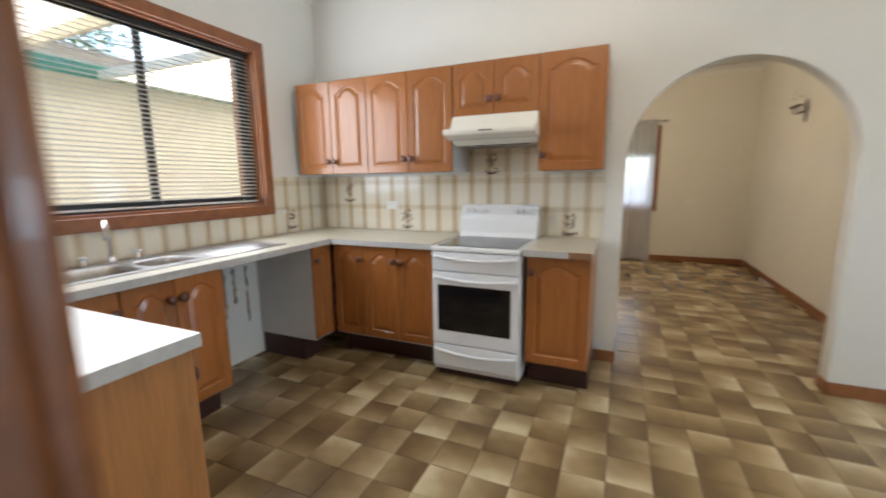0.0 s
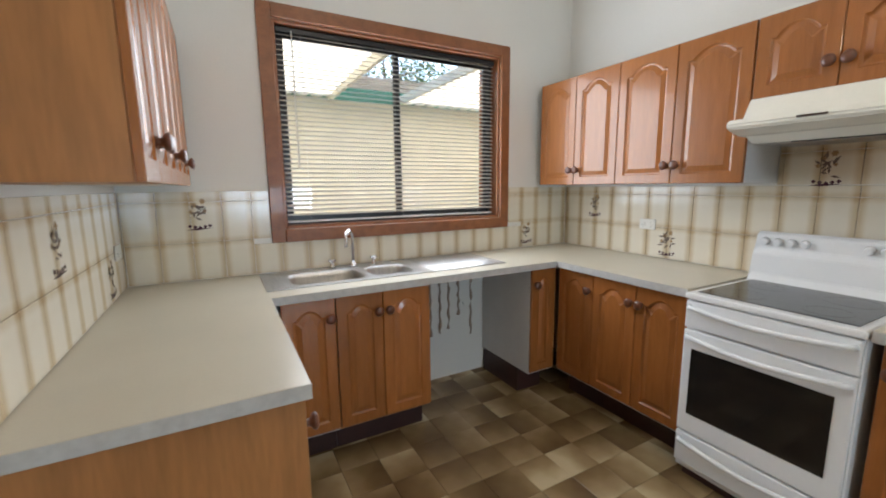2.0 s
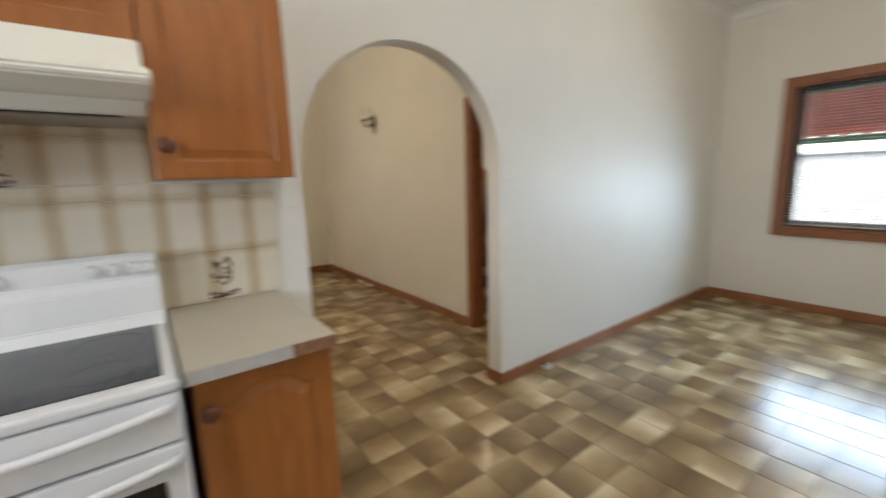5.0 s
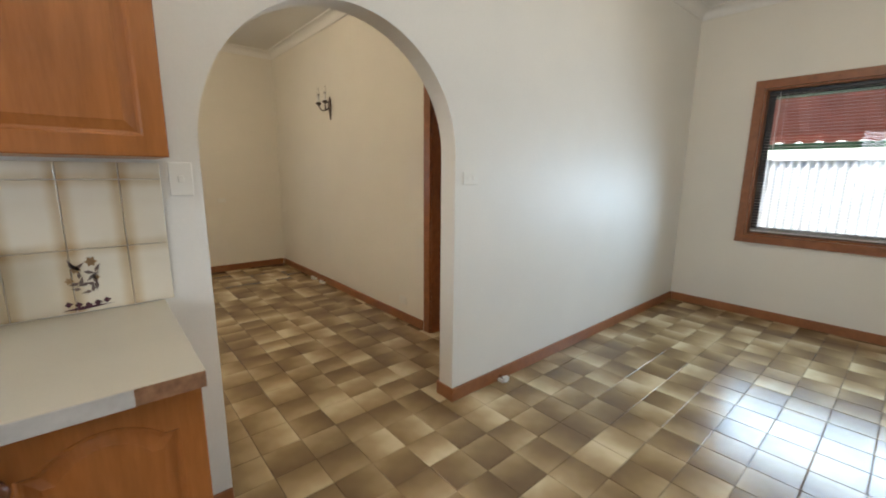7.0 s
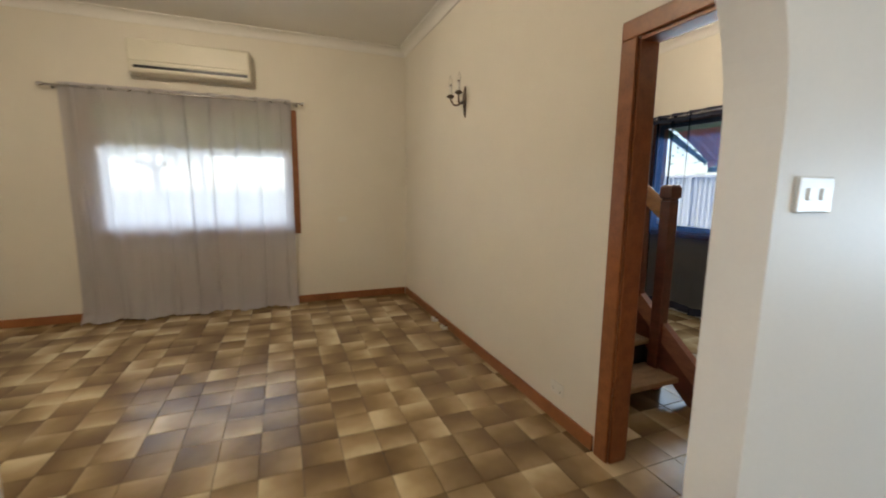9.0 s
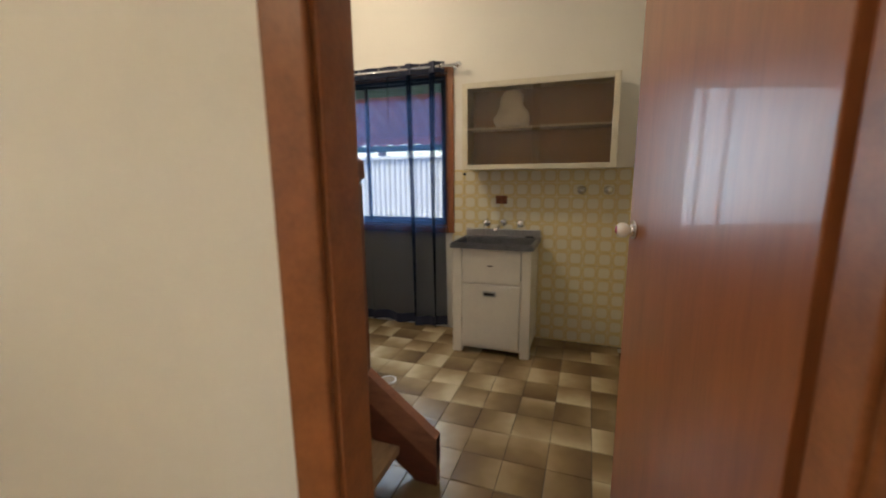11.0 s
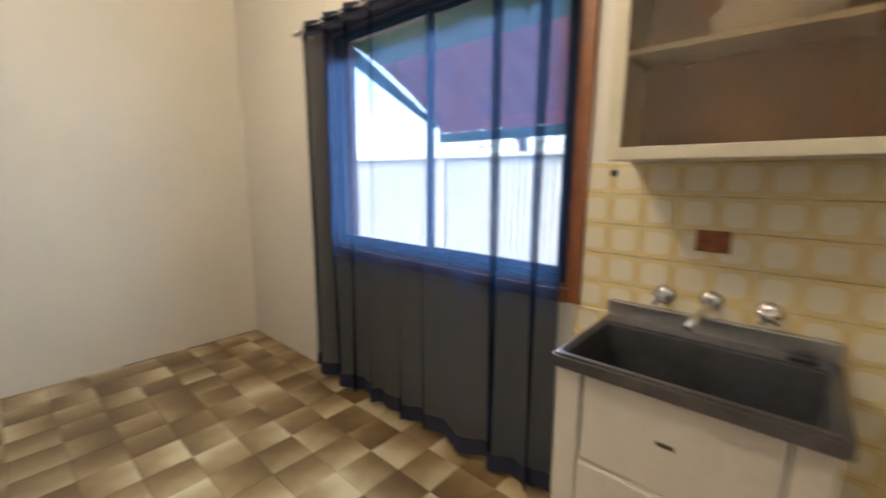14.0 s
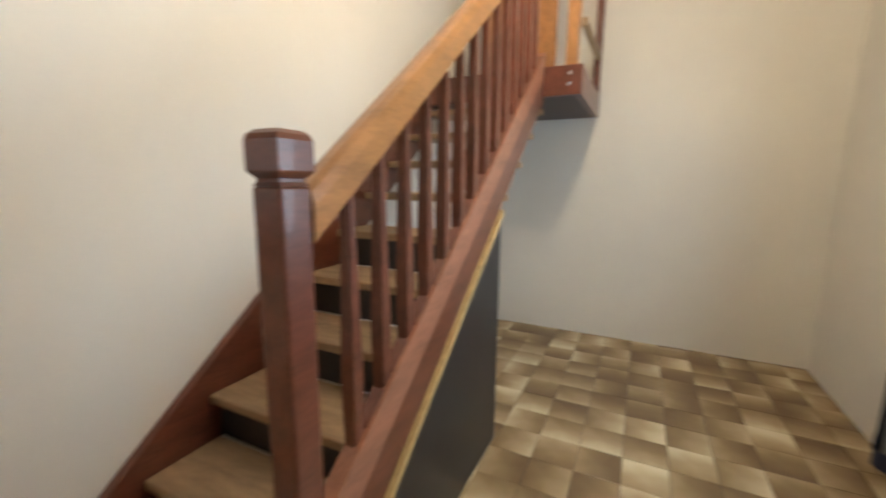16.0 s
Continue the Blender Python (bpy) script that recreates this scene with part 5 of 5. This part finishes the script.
awning(pose(5.43, 5.45, 2.2, 0, 0, 90), 1.85, "faded red ribbed metal awning with green trim over the laundry window", 1.26)
awning(pose(XE + 0.255, 1.2, 2.27, 0, 0, 90), 2.5, "faded red ribbed metal awning with green trim over the dining window")
awning(pose(LW[1] + 0.25, YN + 0.255, 2.35, 0, 0, 180), 2.3, "weathered grey ribbed metal awning over the living room window", 1.0, AWNGREY)
solo("eave", box(B(), XW - 0.55, XE + 0.8, -2.2, YN + 0.75, H + 0.13, H + 0.25), CEIL, "white boarded eaves and roof of the house", "roof", "structure")


def tree(x, y, h, spread, seed):
    """A tapered trunk with limbs and a crown of many small leaves."""
    rnd = random.Random(seed)
    t = thing("tree", (x, y, -0.35), "broad-leaved garden tree behind the fence", "tree")
    part("trunk", tube(B(), [(x, y, -0.35), (x + 0.05, y, h * 0.25), (x - 0.05, y + 0.1, h * 0.55), (x, y, h * 0.85)], [0.16, 0.12, 0.08, 0.02], 9), BARK, t)
    tips = []
    for k in range(9):
        a, l = rnd.uniform(0, 6.28), rnd.uniform(0.5, 1) * spread
        z0 = h * rnd.uniform(0.35, 0.65)
        tip = (x + l * math.cos(a), y + l * math.sin(a), z0 + rnd.uniform(0.3, 1.4))
        tips.append(tip)
        part("limb", tube(B(), [(x, y, z0), ((x + tip[0]) / 2, (y + tip[1]) / 2, (z0 + tip[2]) / 2 + 0.15), tip], [0.06, 0.04, 0.012], 6), BARK, t)
    verts, faces = [], []
    for _ in range(5200):
        c = rnd.choice(tips)
        p = Vector([c[i] + rnd.gauss(0, 0.32 * spread) * (0.8, 0.8, 0.55)[i] for i in range(3)])
        u = Vector([rnd.uniform(-1, 1) for _ in range(3)]).normalized() * 0.06
        v = u.orthogonal().normalized() * 0.035
        i = len(verts)
        verts += [p - u, p + v, p + u, p - v]
        faces.append((i, i + 1, i + 2, i + 3))
    me = bpy.data.meshes.new("crown")
    me.from_pydata([tuple(q) for q in verts], [], faces)
    me.materials.append(LEAF)
    tagged(part("crown", me, LEAF, t), kind="stuff")


tree(-12.5, 6.5, 7.0, 2.2, 3)
tree(-11.5, 1.0, 6.0, 2.0, 5)
tree(11.5, 9.5, 5.5, 1.9, 8)
tree(-3.0, 21.0, 5.0, 2.2, 11)


# ---- wall tiles ----
def tile_mesh(w, h, gap, material, u0=0.0, u1=1.0, v0=0.0, v1=1.0):
    """A cushion-edged tile in local x, z; its face at y=0, towards -y, its back 6 mm behind. u, v tell which part of a whole tile it is."""
    bm = B()
    uv = bm.loops.layers.uv.new("UVMap")
    g = gap / 2
    rings = [[bm.verts.new((x, y, z)) for x, z in ((e, e), (w - e, e), (w - e, h - e), (e, h - e))] for e, y in ((g, 0.006), (g, 0.0015), (g + 0.0018, 0.0))]
    for a, b in zip(rings, rings[1:]):
        for i in range(4):
            bm.faces.new((a[i], a[(i + 1) % 4], b[(i + 1) % 4], b[i]))
    bm.faces.new(rings[-1])
    for f in bm.faces:
        for l in f.loops:
            l[uv].uv = (u0 + (u1 - u0) * l.vert.co.x / w, v0 + (v1 - v0) * l.vert.co.z / h)
    return mesh_of("tile", bm, material)


def tiled(name, m, us, vs, pitch_u, pitch_v, material, label, skip=None, gap=0.002, u_off=0.0, v_off=0.0):
    """Tiles over the local rectangle us x vs, cut at its edges; skip(u, v) leaves out covered ones."""
    t = thing(name, m.translation, label, "wall tiles", kind="structure")
    cache = {}
    u = us[0] - u_off
    cells = []
    while u < us[1] - 0.005:
        a, b = max(u, us[0]), min(u + pitch_u, us[1])
        v = vs[0] - v_off
        while v < vs[1] - 0.005:
            c, d = max(v, vs[0]), min(v + pitch_v, vs[1])
            if b - a > 0.012 and d - c > 0.012:
                cells.append((a, b, c, d, u, v))
            v += pitch_v
        u += pitch_u
    for a, b, c, d, u, v in cells:
        box_list = skip(a, b, c, d) if skip else (a, b, c, d)
        if not box_list:
            continue
        a, b, c, d = box_list
        key = tuple(round(q, 3) for q in (b - a, d - c, (a - u) / pitch_u, (c - v) / pitch_v))
        if key not in cache:
            cache[key] = tile_mesh(b - a, d - c, gap, material, (a - u) / pitch_u, (b - u) / pitch_u, (c - v) / pitch_v, (d - v) / pitch_v)
        part("tile", cache[key], material, t, m=m @ pose(a, -0.006, c))
    return t


def clip_out(hole):
    """Trims a cell against one covered rectangle."""
    hu0, hu1, hv0, hv1 = hole
    def f(a, b, c, d):
        if b <= hu0 + 1e-4 or a >= hu1 - 1e-4 or d <= hv0 + 1e-4 or c >= hv1 - 1e-4:
            return (a, b, c, d)
        if c < hv0 - 0.012:
            return (a, b, c, hv0)
        if a < hu0 - 0.012:
            return (a, hu0, c, d)
        if b > hu1 + 0.012:
            return (hu1, b, c, d)
        return None
    return f


TW, TH = 0.148, 0.216
tm = pose(0, YS, 0)
stiles = tiled("wall_tiles_1", tm, (XW + 0.008, 0.697), (0.932, 1.405), TW, TH, PLAID, "cream and tan plaid wall tiles behind the stove", u_off=0.13, v_off=0.014)
for c0, c1 in ((-0.33, 0.28),):
    tiled("wall_tiles_2", tm, (c0, c1), (1.407, 1.62), TW, TH, PLAID, "cream and tan plaid wall tiles under the rangehood", v_off=0.057, u_off=0.126)
wtiles = tiled("wall_tiles_3", pose(XW, 0, 0, 0, 0, 90), (YK + 0.008, YS - 0.008), (0.932, 1.405), TW, TH, PLAID, "cream and tan plaid wall tiles round the kitchen window", clip_out((KW[0] - 0.076, KW[1] + 0.076, KW[2] - 0.076, 2)), v_off=0.014)
ltiles = tiled("wall_tiles_4", pose(0, YK, 0, 0, 0, 180), (0.30, -XW - 0.008), (0.932, 1.405), TW, TH, PLAID, "cream and tan plaid wall tiles over the long benchtop", v_off=0.014)
tiled("wall_tiles_5", pose(5.275, 0, 0, 0, 0, -90), (-5.60, -4.158), (0.002, 1.36), 0.1045, 0.1045, RINGT, "pale tiles with ochre rings on the laundry wall", clip_out((-5.43, -4.38, 1.357, 2)), 0.0015)
tiled("wall_tiles_6", pose(0, 4.15, 0, 0, 0, 180), (-5.267, -4.555), (0.002, 1.36), 0.1045, 0.1045, RINGT, "pale tiles with ochre rings beside the laundry corner", None, 0.0015)


def flower(m, parent):
    """A little bowl of flowers printed on a tile: bowl, leaves and heads as thin glaze."""
    rnd = random.Random(round(m.translation.x * 100) + 7)
    m = m @ Matrix.Diagonal((1.3, 1.06, 1.4, 1))
    def leafy(bm, cx, cz, l, w, ang):
        c, s = math.cos(ang), math.sin(ang)
        vs = [bm.verts.new((cx + c * u - s * v, -0.0068, cz + s * u + c * v)) for u, v in ((0, 0), (l * 0.4, -w), (l, 0), (l * 0.4, w))]
        bm.faces.new(vs)
    bm = B()
    for k in range(16):
        leafy(bm, rnd.uniform(-0.022, 0.022), rnd.uniform(-0.03, 0.03), rnd.uniform(0.018, 0.034), 0.0042, rnd.uniform(-0.3, 3.4))
    part("printed_leaves", bm, INKB, parent, m=m)
    bm = B()
    for k in range(5):
        leafy(bm, -0.045 + 0.018 * k, -0.055 + 0.003 * abs(k - 2), 0.016, 0.007, 0.1)
    leafy(bm, -0.052, -0.062, 0.1, 0.004, 0.05)
    part("printed_bowl", bm, INKD, parent, m=m)
    bm = B()
    for cx, cz, r in ((-0.016, 0.03, 0.011), (0.014, 0.045, 0.013), (-0.03, 0.005, 0.009), (0.02, 0.008, 0.008)):
        for k in range(6):
            leafy(bm, cx, cz, r, r * 0.35, k * 1.047)
    part("printed_blooms", bm, INKO, parent, m=m)


for x, z in ((-1.49, 1.265), (-0.893, 1.04), (-0.132, 1.49), (0.468, 1.03)):
    flower(pose(x, YS - 0.0003, z), stiles)
for y, z in ((3.61, 1.05), (1.377, 1.29)):
    flower(pose(XW + 0.0003, y, z, 0, 0, 90), wtiles)
for x, z in ((-0.905, 1.25), (-1.5, 1.04)):
    flower(pose(x, YK + 0.0003, z, 0, 0, 180), ltiles)

# ---- floor ----
floor_slab = solo("floor", box(B(), XW, 5.62, -1.6, YN + 0.25, -0.2, -0.006), GROUT, "brown glazed clay tile floor", "floor", "structure")
FP = 0.1965
bmf = B()
uvl = bmf.loops.layers.uv.new("UVMap")
tile = None


def floor_tile_mesh():
    bm = B()
    uv = bm.loops.layers.uv.new("UVMap")
    h = FP / 2 - 0.0014
    rings = [[bm.verts.new((sx * (h - e), sy * (h - e), z)) for sx, sy in ((-1, -1), (1, -1), (1, 1), (-1, 1))] for e, z in ((0, -0.006), (0, -0.0012), (0.0022, 0.0))]
    for a, b in zip(rings, rings[1:]):
        for i in range(4):
            bm.faces.new((a[i], a[(i + 1) % 4], b[(i + 1) % 4], b[i]))
    bm.faces.new(rings[-1])
    for f in bm.faces:
        for l in f.loops:
            l[uv].uv = (l.vert.co.x / FP + 0.5, l.vert.co.y / FP + 0.5)
    return mesh_of("floor_tile", bm, FLOORT)


tile = floor_tile_mesh()
rnd = random.Random(12)
verts, faces, uvs, count = [], [], [], 0
nx0, ny0 = int((XW - 1.197) / FP) - 1, int((-1.5 - 4.265) / FP) - 1
for i in range(nx0, nx0 + 40):
    for j in range(ny0, ny0 + 54):
        x, y = 1.197 + FP * (i + 0.5), 4.265 + FP * (j + 0.5)
        if not (XW - 0.05 < x < 5.45 and -1.5 < y < YN + 0.05):
            continue
        if y < YK - 0.2 and not (-0.6 < x < 2.6):
            continue
        jz = rnd.uniform(-0.0006, 0.0006)
        near = (-1.3 < x < 0.7 and 1.6 < y < 3.5 or 0.75 < x < 2.6 and 3.5 < y < 5.6 or 3.6 < x < 5.3 and 4.9 < y < 7.2) and count < 300
        if near:
            count += 1
            part("floor_tile", tile, FLOORT, floor_slab, m=pose(x, y, jz))
        else:
            h, n = FP / 2 - 0.0014, len(verts)
            for e, z in ((0, -0.006), (0, -0.0012), (0.0022, 0.0)):
                for sx, sy in ((-1, -1), (1, -1), (1, 1), (-1, 1)):
                    verts.append((x + sx * (h - e), y + sy * (h - e), z + jz))
                    uvs.append((sx * (h - e) / FP + 0.5, sy * (h - e) / FP + 0.5))
            for r in (0, 4):
                for k in range(4):
                    faces.append((n + r + k, n + r + (k + 1) % 4, n + r + 4 + (k + 1) % 4, n + r + 4 + k))
            faces.append((n + 8, n + 9, n + 10, n + 11))
bmf.free()
me = bpy.data.meshes.new("floor_tiles")
me.from_pydata(verts, [], faces)
layer = me.uv_layers.new(name="UVMap")
for l in me.loops:
    layer.data[l.index].uv = uvs[l.vertex_index]
me.materials.append(FLOORJ)
tagged(part("floor_tiles", me, FLOORJ, floor_slab), kind="stuff")
